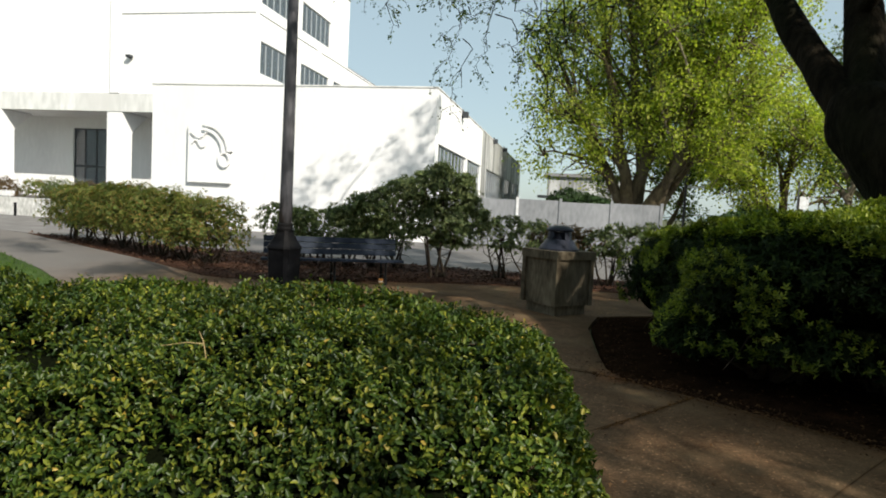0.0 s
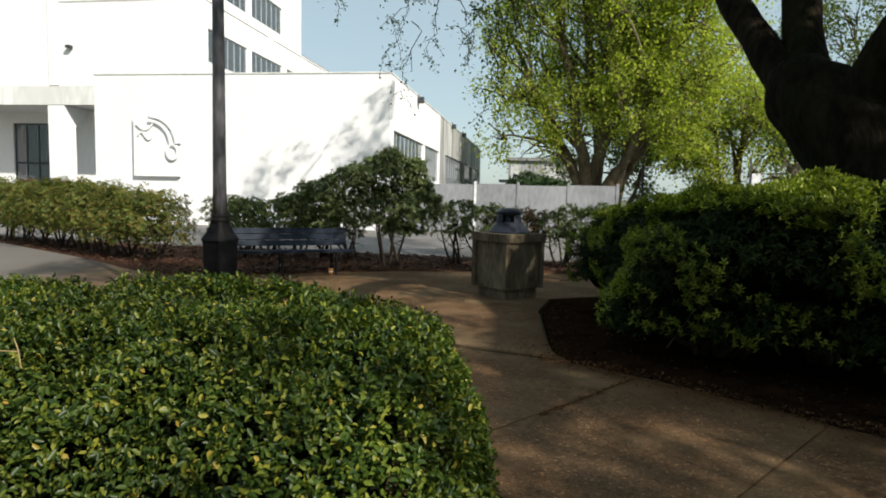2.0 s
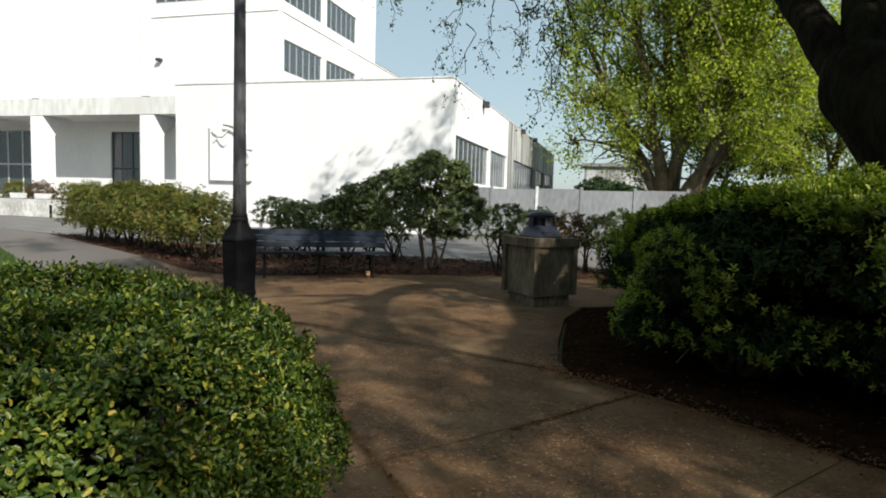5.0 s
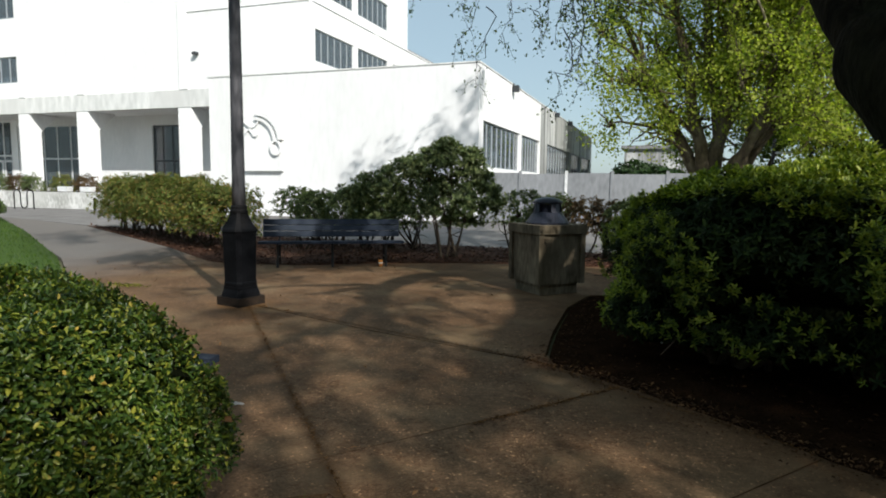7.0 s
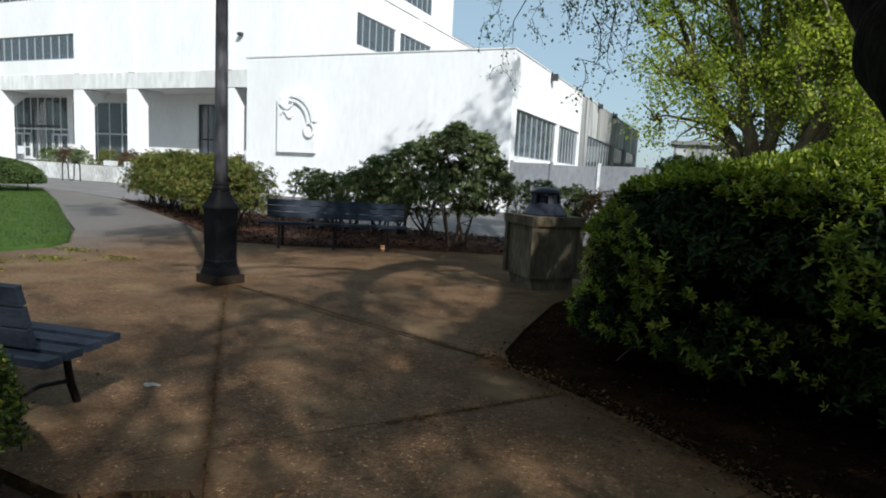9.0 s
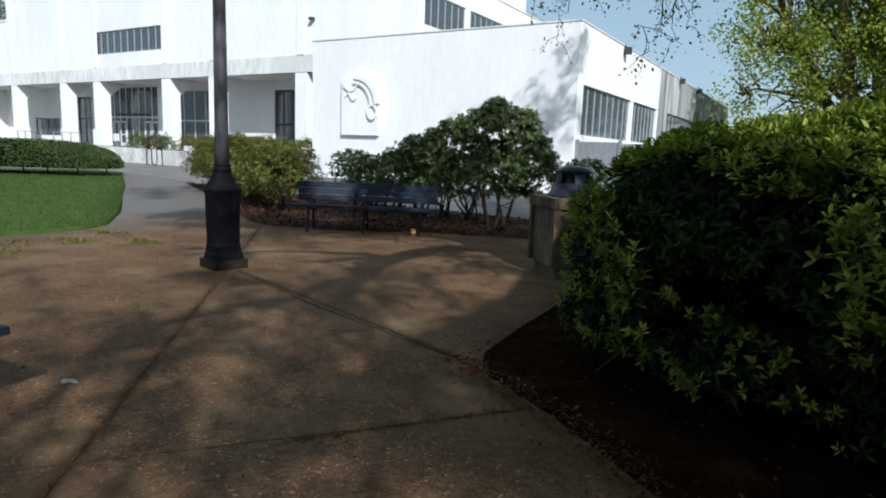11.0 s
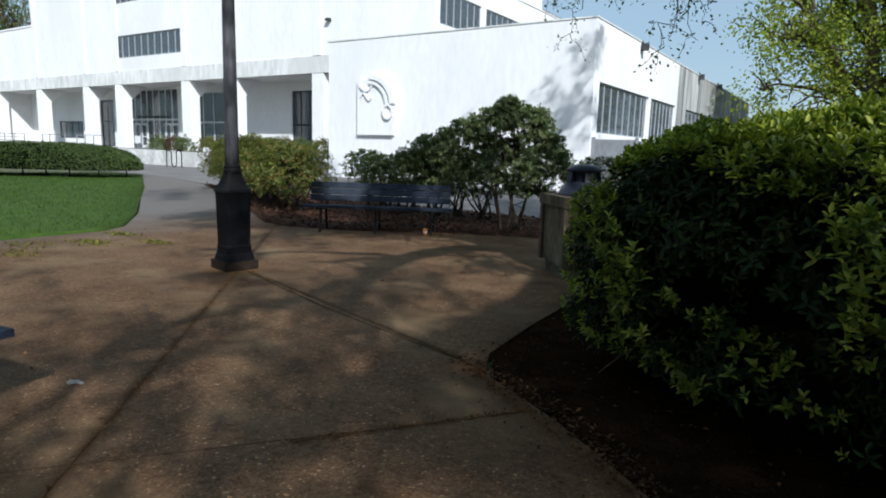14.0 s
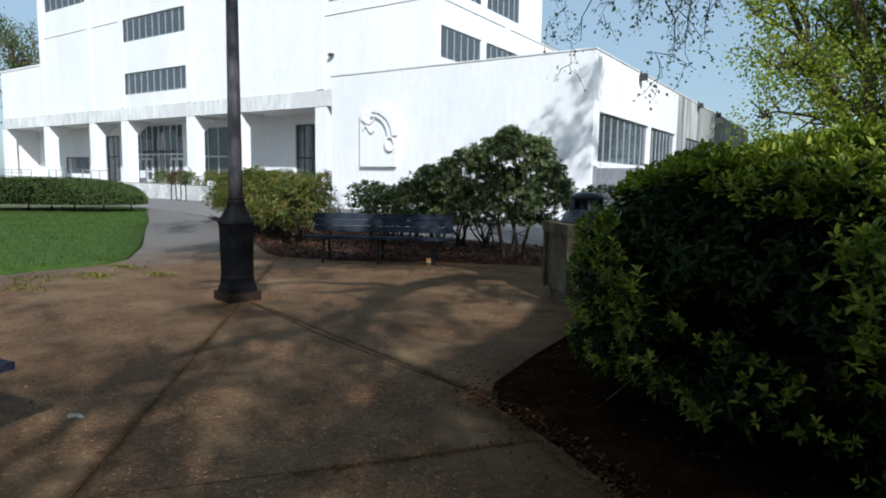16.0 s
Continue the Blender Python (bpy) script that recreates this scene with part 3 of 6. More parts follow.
tagged(mesh_part("grass", leaves_mesh("grass", np.column_stack([p, np.full(n, 0.025)]), ax, rand_dirs(n), ln, ln * 0.16, 0.1, False), L_GRASS), "short green lawn grass", "grass", kind="stuff")
n = 260
p = scatter([(-0.2, 3.1), (0.1, 2.9), (0.35, 2.62), (0.15, 2.6), (-0.2, 2.85)], n)
ax = rand_dirs(n) * 0.8 + np.array([0, 0, 1.0])
ln = rng.uniform(0.04, 0.1, n)
tagged(mesh_part("grass_tuft", leaves_mesh("grass_tuft", np.column_stack([p, np.full(n, -0.01)]), ax, rand_dirs(n), ln, ln * 0.06 + 0.002, 0.1, False), L_DRYGRASS), "thin dry grass tuft growing at the slab corner", "grass", kind="stuff")

moss = leaf_mat("moss_tufts", [(0, (0.05, 0.06, 0.01)), (1, (0.2, 0.19, 0.03))], 0.9, 0.1, 0.1)
for x, y, r, k in ((-6.2, 6.6, 0.22, 260), (-6.7, 7.3, 0.2, 260), (-5.6, 7.2, 0.15, 160), (-6.5, 6.0, 0.3, 200), (-5.9, 5.6, 0.2, 120)):
    q = np.column_stack([rng.normal(x, r, k), rng.normal(y, r * 0.5, k), np.full(k, 0.0)])
    ob = mesh_part("moss_patch", leaves_mesh("moss_patch", q, rand_dirs(k) * np.array([1, 1, 0.3]) + np.array([0, 0, 0.15]), np.tile([0, 0, 1.0], (k, 1)), rng.uniform(0.02, 0.06, k), 0.025, 0.2, False), moss)
    tagged(ob, "yellow-green moss patch on the slabs", "moss", "moss patches", "stuff")


# ---- building ----
def wall_cells(bm, u0, u1, z0, z1, holes, place):
    """A wall in one piece between u0..u1, z0..z1, with the holes (u0, u1, z0, z1) through it; place(ua, ub, za, zb) names the block's corners."""
    us = sorted({u0, u1, *[v for h in holes for v in h[:2] if u0 < v < u1]})
    zs = sorted({z0, z1, *[v for h in holes for v in h[2:] if z0 < v < z1]})
    x0, x1, y0, y1, _, _ = place(u0, u1, z0, z1)
    along_x = abs((x1 - x0) - (u1 - u0)) < 1e-6
    solid = {(i, j) for i in range(len(us) - 1) for j in range(len(zs) - 1)
             if not any(h[0] < (us[i] + us[i + 1]) / 2 < h[1] and h[2] < (zs[j] + zs[j + 1]) / 2 < h[3] for h in holes)}
    made = {}

    def corner(i, j, back):
        if (i, j, back) not in made:
            made[i, j, back] = bm.verts.new((us[i], (y1 if back else y0), zs[j]) if along_x else ((x1 if back else x0), us[i], zs[j]))
        return made[i, j, back]

    for i, j in solid:
        for back in (0, 1):
            bm.faces.new([corner(a, b, back) for a, b in ((i, j), (i + 1, j), (i + 1, j + 1), (i, j + 1))])
        for di, dj, a, b in ((0, -1, (i, j), (i + 1, j)), (0, 1, (i, j + 1), (i + 1, j + 1)), (-1, 0, (i, j), (i, j + 1)), (1, 0, (i + 1, j), (i + 1, j + 1))):
            if (i + di, j + dj) not in solid:
                bm.faces.new((corner(*a, 0), corner(*b, 0), corner(*b, 1), corner(*a, 1)))


building = thing("office_building", "white modernist civic building with columns and strip windows", "building")
YF, YB = 32.14, 35.4
XE = -18.06
COLS = (-27.1, -35.7, -41.2, -50.6, -55.9, -64.7, -74.0)
front_holes = [(-50.7, -41.5, 8.22, 10.02), (-50.7, -41.5, 12.6, 14.5), (-50.7, -41.5, 16.8, 18.7), (-64.0, -52.5, 16.8, 18.7), (-26.5, -19.0, 12.6, 14.5)]
bm = bmesh.new()
wall_cells(bm, -65.3, XE, 7.15, 20.5, front_holes, lambda a, b, c, d: (a, b, YF, YF + 0.35, c, d))
part("front_wall", bm, M_WALL, building)
bm = bmesh.new()
box(bm, -74.2, -17.9, YF - 0.05, YF + 0.5, 6.08, 7.15)
part("fascia", bm, M_FASCIA, building, "weathered white concrete fascia", bevel=0.02)
bm = bmesh.new()
wall_cells(bm, -74.2, -65.3, 7.15, 12.0, [], lambda a, b, c, d: (a, b, YF + 0.02, YF + 0.4, c, d))
box(bm, -74.3, -65.3, YF - 0.04, YF + 14, 12.0, 12.15)
part("low_end_wall", bm, M_WALL, building)
side_holes = []
for z in (8.5, 12.45, 16.6):
    for y in (32.7, 38.0, 43.6, 49.2):
        if not (z > 12 and y < 33):
            side_holes.append((y, y + 4.7, z, z + 1.85))
side_holes.append((32.7, 37.4, 12.45, 14.3))
side_holes = [h for h in side_holes if h[2] < 9 or h[1] < 46]
bm = bmesh.new()
wall_cells(bm, YF + 0.35, 58.0, 5.9, 11.85, [h for h in side_holes if h[2] < 9], lambda a, b, c, d: (XE - 0.35, XE, a, b, c, d))
part("side_wall", bm, M_WALL, building)
part("tier_roof", boxed(-40, XE, 46.3, 58.3, 11.85, 12.0), M_ROOF, building)
bm = bmesh.new()
wall_cells(bm, YF + 0.35, 46.0, 11.85, 20.5, [h for h in side_holes if h[2] > 9], lambda a, b, c, d: (XE - 0.35, XE, a, b, c, d))
part("side_wall", bm, M_WALL, building)
bm = bmesh.new()
box(bm, -65.3, XE, 46, 46.3, 11.85, 20.5)
box(bm, -65.3, XE, 58, 58.3, 0, 11.85)
box(bm, -65.3, -64.95, YF + 0.35, 58, 6, 20.5)
box(bm, -74.2, -73.9, YF + 0.4, 46, 0.8, 12.0)
box(bm, -74.2, -65.3, 46, 46.3, 0.8, 12.0)
part("rear_wall", bm, M_WALL, building)
bm = bmesh.new()
box(bm, -65.3, XE, YF, 46.3, 20.5, 20.8)
part("roof", bm, M_ROOF, building)
bm = bmesh.new()
box(bm, -65.0, XE - 0.35, YF + 0.6, 58, 6.4, 6.5)

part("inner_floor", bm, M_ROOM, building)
# thin ledges that cast the fine dark lines
for x0, x1, z in ((-26.9, XE - 0.02, 11.78), (-64.9, -56.2, 14.42), (-55.4, -51.0, 14.42), (-35.2, -27.3, 15.0)):
    part("ledge", boxed(x0, x1, YF - 0.05, YF + 0.01, z, z + 0.07), M_WALL, building)
for y0, y1, z in ((32.4, 40.5, 11.8), (41.2, 57.8, 11.8)):
    part("ledge", boxed(XE - 0.01, XE + 0.06, y0, y1, z, z + 0.07), M_WALL, building)
for x in COLS[:-1]:
    bm = bmesh.new()
    box(bm, x - 0.32, x + 0.32, YF - 0.09, YF + 0.02, 7.16, 20.4)
    part("pilaster", bm, M_WALL, building, bevel=0.01)
for x in COLS:
    bm = bmesh.new()
    w = 0.52
    box(bm, x - w, x + w, YF - 0.02, YF + 0.85, 0.75, 6.07)
    a = [bm.verts.new(q) for q in ((x + w, YF + 0.85, 6.07), (x + w, YF + 2.2, 6.07), (x + w, YF + 0.85, 4.9))]
    b = [bm.verts.new((v.co.x - 2 * w, v.co.y, v.co.z)) for v in a]
    bm.faces.new(a)
    bm.faces.new(b[::-1])
    for i in range(3):
        j = (i + 1) % 3
        bm.faces.new((a[i], b[i], b[j], a[j]))
    part("column", bm, M_WALL, building)
part("soffit", boxed(-74.2, XE, YF + 0.5, YB + 0.3, 6.1, 6.3), M_WALL, building)
back_holes = [(-33.0, -30.4, 0.8, 5.4), (-46.5, -38.2, 0.8, 5.6), (-54.8, -47.2, 0.8, 6.05), (-59.8, -57.4, 0.8, 5.2), (-68.0, -63.2, 1.5, 3.2), (-80.0, -72.9, 1.6, 3.4), (-26.9, -22.5, 0.8, 5.4)]
bm = bmesh.new()
wall_cells(bm, -74.2, XE, 0.75, 6.1, [h for h in back_holes if h[0] > -74], lambda a, b, c, d: (a, b, YB, YB + 0.3, c, d))
part("recessed_wall", bm, M_WALL, building)
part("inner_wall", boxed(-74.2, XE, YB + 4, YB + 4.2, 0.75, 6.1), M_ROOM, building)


def glazing(parent, name, u0, u1, z0, z1, n, place, bar=0.07, frame_mat=None, rail=None, deep=0.03):
    """A window: frame, n panes between mullions. place(ua, ub, da, db, za, zb) gives a block d deep behind the wall's face."""
    fm = frame_mat or M_FRAME
    bm = bmesh.new()
    for a, b, c, d in ((u0, u1, z0, z0 + bar), (u0, u1, z1 - bar, z1), (u0, u0 + bar, z0 + bar, z1 - bar), (u1 - bar, u1, z0 + bar, z1 - bar)):
        box(bm, *place(a, b, 0.1, 0.1 + deep, c, d))
    win = part(name, bm, fm, parent)
    step = (u1 - u0) / n
    for i in range(n):
        if i:
            u = u0 + i * step
            part("mullion", boxed(*place(u - bar / 2, u + bar / 2, 0.08, 0.1 + deep, z0 + bar, z1 - bar)), fm, win)
        part("pane", boxed(*place(u0 + i * step + bar / 2, u0 + (i + 1) * step - bar / 2, 0.11, 0.122, z0 + bar, z1 - bar)), M_GLASS, win)
    if rail:
        part("rail", boxed(*place(u0, u1, 0.07, 0.1 + deep, rail - 0.06, rail + 0.06)), fm, win)
    return win


def on_front(y):
    return lambda a, b, da, db, c, d: (a, b, y + da, y + db, c, d)


def on_side(x):
    return lambda a, b, da, db, c, d: (x - db, x - da, a, b, c, d)


for h in front_holes:
    glazing(building, "window", *h, 10, on_front(YF), 0.09, M_ALU)
for h in side_holes:
    glazing(building, "window", *h, 6, on_side(XE), 0.08, M_ALU)
glazing(building, "window", *back_holes[0], 3, on_front(YB), 0.1, M_DARKFRAME, 2.9)
glazing(building, "window", *back_holes[6], 3, on_front(YB), 0.1, M_DARKFRAME, 2.9)
glazing(building, "window", *back_holes[1], 6, on_front(YB), 0.1, None, 3.1)
entrance = glazing(building, "entrance", *back_holes[2], 8, on_front(YB), 0.12, None, 3.35)
for x in (-54.0, -52.9, -49.2, -48.1):
    bm = bmesh.new()
    for a, b, c, d in ((x, x + 0.95, 0.82, 1.05), (x, x + 0.95, 2.85, 3.0), (x, x + 0.12, 1.05, 2.85), (x + 0.83, x + 0.95, 1.05, 2.85), (x + 0.12, x + 0.83, 1.75, 1.85)):
        box(bm, a, b, YB + 0.0, YB + 0.06, c, d)
    part("door", bm, M_FRAME, entrance)
glazing(building, "window", *back_holes[3], 2, on_front(YB), 0.1, M_DARKFRAME, 3.2)
glazing(building, "window", *back_holes[4], 4, on_front(YB), 0.1, M_DARKFRAME)
part("sign_bar", boxed(-53.6, -48.4, YB + 0.02, YB + 0.06, 3.5, 3.68), M_DARKFRAME, entrance)
part("wall_light", boxed(-26.2, -25.9, YF - 0.3, YF - 0.04, 9.2, 9.35), M_DARKFRAME, building, "small dark wall light")

# terrace with its retaining wall
terrace = thing("terrace", "raised terrace with a stained white retaining wall", "terrace", kind="structure")
bm = bmesh.new()
box(bm, -37.6, -18.25, 24.3, 24.6, -0.1, 0.84)
box(bm, -37.6, -37.3, 24.6, 32.0, -0.1, 0.84)
part("retaining_wall", bm, M_LOWWALL, terrace, "stained white concrete retaining wall", bevel=0.015)
part("bed_soil", boxed(-37.3, -18.25, 24.6, 30.0, -0.1, 0.76), M_SOIL, terrace)
part("terrace_floor", boxed(-74, -18.25, 30.0, 39.4, -0.1, 0.78), M_WALKWAY, terrace)
part("terrace_front", boxed(-74, -37.6, 29.2, 30.0, -0.1, 0.775), M_LOWWALL, terrace)
for i in range(4):
    part("step", boxed(-52, -42, 29.2 - 0.35 * (i + 1), 29.2 - 0.35 * i, -0.1, 0.775 - 0.165 * (i + 1)), M_WALKWAY, terrace)

# low wing
wing = thing("low_wing", "single-storey white wing with a relief panel and strip windows", "building")
WX0, WX1, WY, WZ, WEND = -18.2, -5.515, 23.81, 6.09, 63.0
side_w = [(24.45, 31.0, 2.15, 3.98), (31.45, 36.1, 2.15, 3.98), (38.6, 48.0, 2.15, 3.98), (48.9, 54.7, 2.15, 3.98), (55.4, 62.0, 2.15, 3.98)]
part("front_wall", boxed(WX0, WX1 - 0.3, WY, WY + 0.3, -0.1, WZ), M_WALL, wing)
bm = bmesh.new()
wall_cells(bm, WY, 36.4, -0.1, WZ, side_w[:2], lambda a, b, c, d: (WX1 - 0.3, WX1, a, b, c, d))
part("side_wall", bm, M_WALL, wing)
bm = bmesh.new()
wall_cells(bm, 36.4, WEND, -0.1, WZ, side_w[2:], lambda a, b, c, d: (WX1 - 0.3, WX1, a, b, c, d))
part("side_wall", bm, M_STREAK, wing, "dirt-streaked end of the side wall")
bm = bmesh.new()
box(bm, WX0, WX0 + 0.3, WY + 0.3, YB, -0.1, WZ)
box(bm, WX0 + 0.3, WX1 - 0.3, WEND - 0.3, WEND, -0.1, WZ)
part("rear_wall", bm, M_WALL, wing)
part("roof", boxed(WX0 + 0.02, WX1 - 0.02, WY + 0.02, WEND - 0.02, WZ - 0.5, WZ - 0.1), M_ROOF, wing)
bm = bmesh.new()
box(bm, WX0 - 0.03, WX1 + 0.03, WY - 0.03, WY + 0.34, WZ, WZ + 0.05)
box(bm, WX1 - 0.34, WX1 + 0.03, WY + 0.34, WEND, WZ, WZ + 0.05)
part("coping", bm, M_FASCIA, wing, "thin grey metal coping")
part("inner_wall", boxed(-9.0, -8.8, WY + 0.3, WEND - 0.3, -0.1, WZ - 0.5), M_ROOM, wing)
for i, h in enumerate(side_w):
    glazing(wing, "window", *h, (8, 7, 9, 5, 6)[i], on_side(WX1), 0.055, M_ALU)
part("sill", boxed(WX1 + 0.005, WX1 + 0.14, 24.3, 36.3, 1.93, 2.12), M_WALL, wing, "white projecting sill", bevel=0.01)
for y, z in ((29.1, 5.65), (41.0, 5.75), (47.0, 5.8)):
    lamp = part("floodlight", boxed(WX1 + 0.06, WX1 + 0.3, y, y + 0.28, z + 0.1, z + 0.38), M_DARKFRAME, wing, "grey wall floodlight", bevel=0.05)
    part("bracket", boxed(WX1, WX1 + 0.06, y + 0.12, y + 0.28, z + 0.1, z + 0.5), M_DARKFRAME, lamp)

# relief panel: plain curved shapes carved on a slab
relief = thing("relief_panel", "white sculpted abstract relief panel on the wall", "wall relief")
bm = bmesh.new()
outline = [(-16.33, 1.95), (-14.3, 1.95), (-14.12, 3.2), (-14.15, 3.75), (-14.4, 4.2), (-14.8, 4.5), (-15.3, 4.62), (-15.55, 4.5), (-15.9, 4.33), (-16.33, 4.35)]
fr = [bm.verts.new((x, WY - 0.16, z)) for x, z in outline]
bk = [bm.verts.new((x, WY - 0.002, z)) for x, z in outline]
bm.faces.new(fr[::-1])
bm.faces.new(bk)
for i in range(len(fr)):
    j = (i + 1) % len(fr)
    bm.faces.new((fr[i], fr[j], bk[j], bk[i]))
part("backing_slab", bm, M_WALL, relief, bevel=0.02)


def ribbon(pts, w, depth, name="carved_band"):
    bm = bmesh.new()
    pts = np.array(pts)
    d = unit(np.gradient(pts, axis=0))
    nn = np.column_stack([-d[:, 1], d[:, 0]])
    ws = np.linspace(w[0], w[1], len(pts))[:, None]
    a, b = pts + nn * ws, pts - nn * ws
    loops = [[bm.verts.new((q[0], y, q[1])) for q in s] for y in (WY - 0.158, WY - 0.16 - depth) for s in (a, b)]
    for i in range(len(pts) - 1):
        for s, t in ((0, 2), (2, 3), (3, 1)):
            bm.faces.new((loops[s][i], loops[s][i + 1], loops[t][i + 1], loops[t][i]))
    for i in (0, -1):
        bm.faces.new((loops[0][i], loops[2][i], loops[3][i], loops[1][i]))
    return part(name, bm, M_WALL, relief)


th = np.linspace(0, 1, 14)
ribbon([(-15.5 + 1.22 * math.sin(t * 1.5), 4.42 - 1.3 * (1 - math.cos(t * 1.45))) for t in th], (0.1, 0.12), 0.14)
ribbon([(-15.6 + 0.98 * math.sin(t * 1.5), 4.2 - 1.1 * (1 - math.cos(t * 1.4))) for t in th], (0.06, 0.07), 0.1)
ribbon([(-16.15 + 0.75 * t, 4.1 - 0.25 * math.sin(t * 3.1)) for t in th], (0.05, 0.03), 0.08)
ribbon([(-16.1 + 0.62 * t, 3.6 + 0.14 * math.sin(t * 6)) for t in th], (0.03, 0.05), 0.07)
ribbon([(-14.55 + 0.24 * math.cos(t * 6.2), 2.95 + 0.3 * math.sin(t * 6.2)) for t in th], (0.05, 0.05), 0.1)

# grey panel fence between the wing and the street
fence = thing("panel_fence", "grey solid panel fence beside the wing", "fence")
xs = [-5.45, -3.9, -2.15, -0.5, 1.4, 3.2]
for i, (a, b) in enumerate(zip(xs, xs[1:])):
    part("fence_panel", boxed(a + 0.05, b - 0.05, 24.0, 24.06, 0.05, 1.92 - 0.04 * (i % 2)), M_FENCE, fence, bevel=0.006)
for x in xs:
    part("fence_post", boxed(x - 0.05, x + 0.05, 23.97, 24.09, -0.1, 2.0), M_FRAME if x == -2.15 else M_FENCE, fence)
far_block = thing("far_low_building", "pale low building with a dark roof edge down the street", "building")
part("wall", boxed(-3.5, 6, 82, 92, -0.1, 6.2), M_STREAK, far_block)
part("roof", boxed(-3.9, 6.4, 81.6, 92.4, 6.2, 6.6), M_ROOF, far_block)
part("canopy", boxed(-4.5, 3, 78, 82, 3.3, 3.6), M_DARKFRAME, far_block)

# ---- lamp post ----
def lamp_post(x, y, turn):
    post = thing("lamp_post", "black iron lamp post on a square tapered base", "lamp post", pose(x, y, 0, 0, 0, turn))

    k0 = 0.95

    def sq(prof, name, material, label="", bevel=0.012, chamfer=0.0):
        bm = bmesh.new()
        rings = []
        for h, z in prof:
            h *= k0
            c = h * chamfer
            pts = [(h, -h + c), (h, h - c), (h - c, h), (-h + c, h), (-h, h - c), (-h, -h + c), (-h + c, -h), (h - c, -h)] if chamfer else [(h, -h), (h, h), (-h, h), (-h, -h)]
            rings.append([bm.verts.new((a, b, z)) for a, b in pts])
        n = len(rings[0])
        for a, b in zip(rings, rings[1:]):
            for i in range(n):
                bm.faces.new((a[i], a[(i + 1) % n], b[(i + 1) % n], b[i]))
        bm.faces.new(rings[0][::-1])
        bm.faces.new(rings[-1])
        return part(name, bm, material, post, label, bevel)

    sq([(0.2, -0.02), (0.2, 0.1)], "plinth", M_RUST, "chipped rusty plinth")
    sq([(0.185, 0.1), (0.175, 0.15), (0.16, 0.19), (0.16, 0.22)], "base_moulding", M_IRON, chamfer=0.25, bevel=0.0)
    sq([(0.155, 0.22), (0.158, 0.26), (0.15, 0.28), (0.16, 0.8), (0.165, 0.86)], "base_shaft", M_IRON, chamfer=0.28, bevel=0.0)
    sq([(0.178, 0.86), (0.172, 0.885), (0.13, 0.95), (0.095, 1.03), (0.083, 1.07)], "shoulder", M_IRON, chamfer=0.3, bevel=0.004)
    bm = bmesh.new()
    lathe(bm, [(0.098, 1.07), (0.1, 1.095), (0.088, 1.12), (0.092, 1.14), (0.08, 1.16)], 20)
    part("collar", bm, M_IRON, post)
    bm = bmesh.new()
    lathe(bm, [(0.078, 1.16), (0.073, 1.5), (0.064, 3.2), (0.055, 5.2)], 20)
    part("pole", bm, M_POLE, post, "weathered dark grey tapered pole", smooth=True)
    bm = bmesh.new()
    lathe(bm, [(0.06, 5.2), (0.09, 5.28), (0.06, 5.36), (0.02, 5.42)], 16)
    part("cap", bm, M_IRON, post)
    return post


lamp_post(-3.36, 6.74, -12)


# ---- benches ----
def bench(x, y, turn, length, label):
    """A slatted bench that faces its own -y."""
    b = thing("park_bench", label, "bench", pose(x, y, 0, 0, 0, turn), "park benches")
    h = length / 2
    for i in range(4):
        yy = -0.22 + i * 0.125
        part("seat_slat", boxed(-h, h, yy, yy + 0.1, 0.4 - 0.008 * i, 0.44 - 0.008 * i), M_SLAT, b, bevel=0.008)
    for i in range(3):
        m = Matrix.Translation((0, 0.27 + i * 0.025, 0.485 + i * 0.105)) @ pose(0, 0, 0, -14, 0, 0)
        part("back_slat", boxed(-h + 0.04, h - 0.04, -0.018, 0.018, 0, 0.095, m=m), M_SLAT, b, bevel=0.008)
    for x0 in (-h * 0.74, 0.0, h * 0.74):
        runs = [([(x0, -0.2, 0.39), (x0, -0.17, 0.3), (x0, -0.2, 0.12), (x0, -0.24, 0.0)], [0.022] * 4),
                ([(x0, 0.22, 0.38), (x0, 0.19, 0.25), (x0, 0.22, 0.1), (x0, 0.27, 0.0)], [0.022] * 4),
                ([(x0, -0.23, 0.385), (x0, 0.0, 0.375), (x0, 0.24, 0.37), (x0, 0.3, 0.53), (x0, 0.345, 0.76)], [0.02] * 5),
                ([(x0, -0.19, 0.14), (x0, 0.0, 0.17), (x0, 0.21, 0.14)], [0.014] * 3)]
        mesh_part("leg_frame", tubes_mesh("leg_frame", runs, 8), M_BENCHLEG, b)
    return b


bench(-4.12, 10.2, 30, 2.46, "dark blue slatted park bench on black iron legs beside mulch")
bench(-2.24, 3.2, 190, 2.42, "dark blue slatted park bench behind the clipped hedge")

# ---- cup under the bench ----
cup = thing("paper_cup", "orange paper cup standing by the bench leg", "cup", pose(-3.3, 10.42, 0.0))
M_CUP = plain("orange_paper", (0.75, 0.32, 0.08), 0.6)
bm = bmesh.new()
lathe(bm, [(0.028, 0.0), (0.04, 0.1), (0.042, 0.115), (0.038, 0.115), (0.03, 0.02)], 14)
part("cup_body", bm, M_CUP, cup, smooth=True)
part("label_band", (lambda b: (lathe(b, [(0.0375, 0.055), (0.0392, 0.075)], 14), b)[1])(bmesh.new()), M_FRAME, cup, "pale printed band")

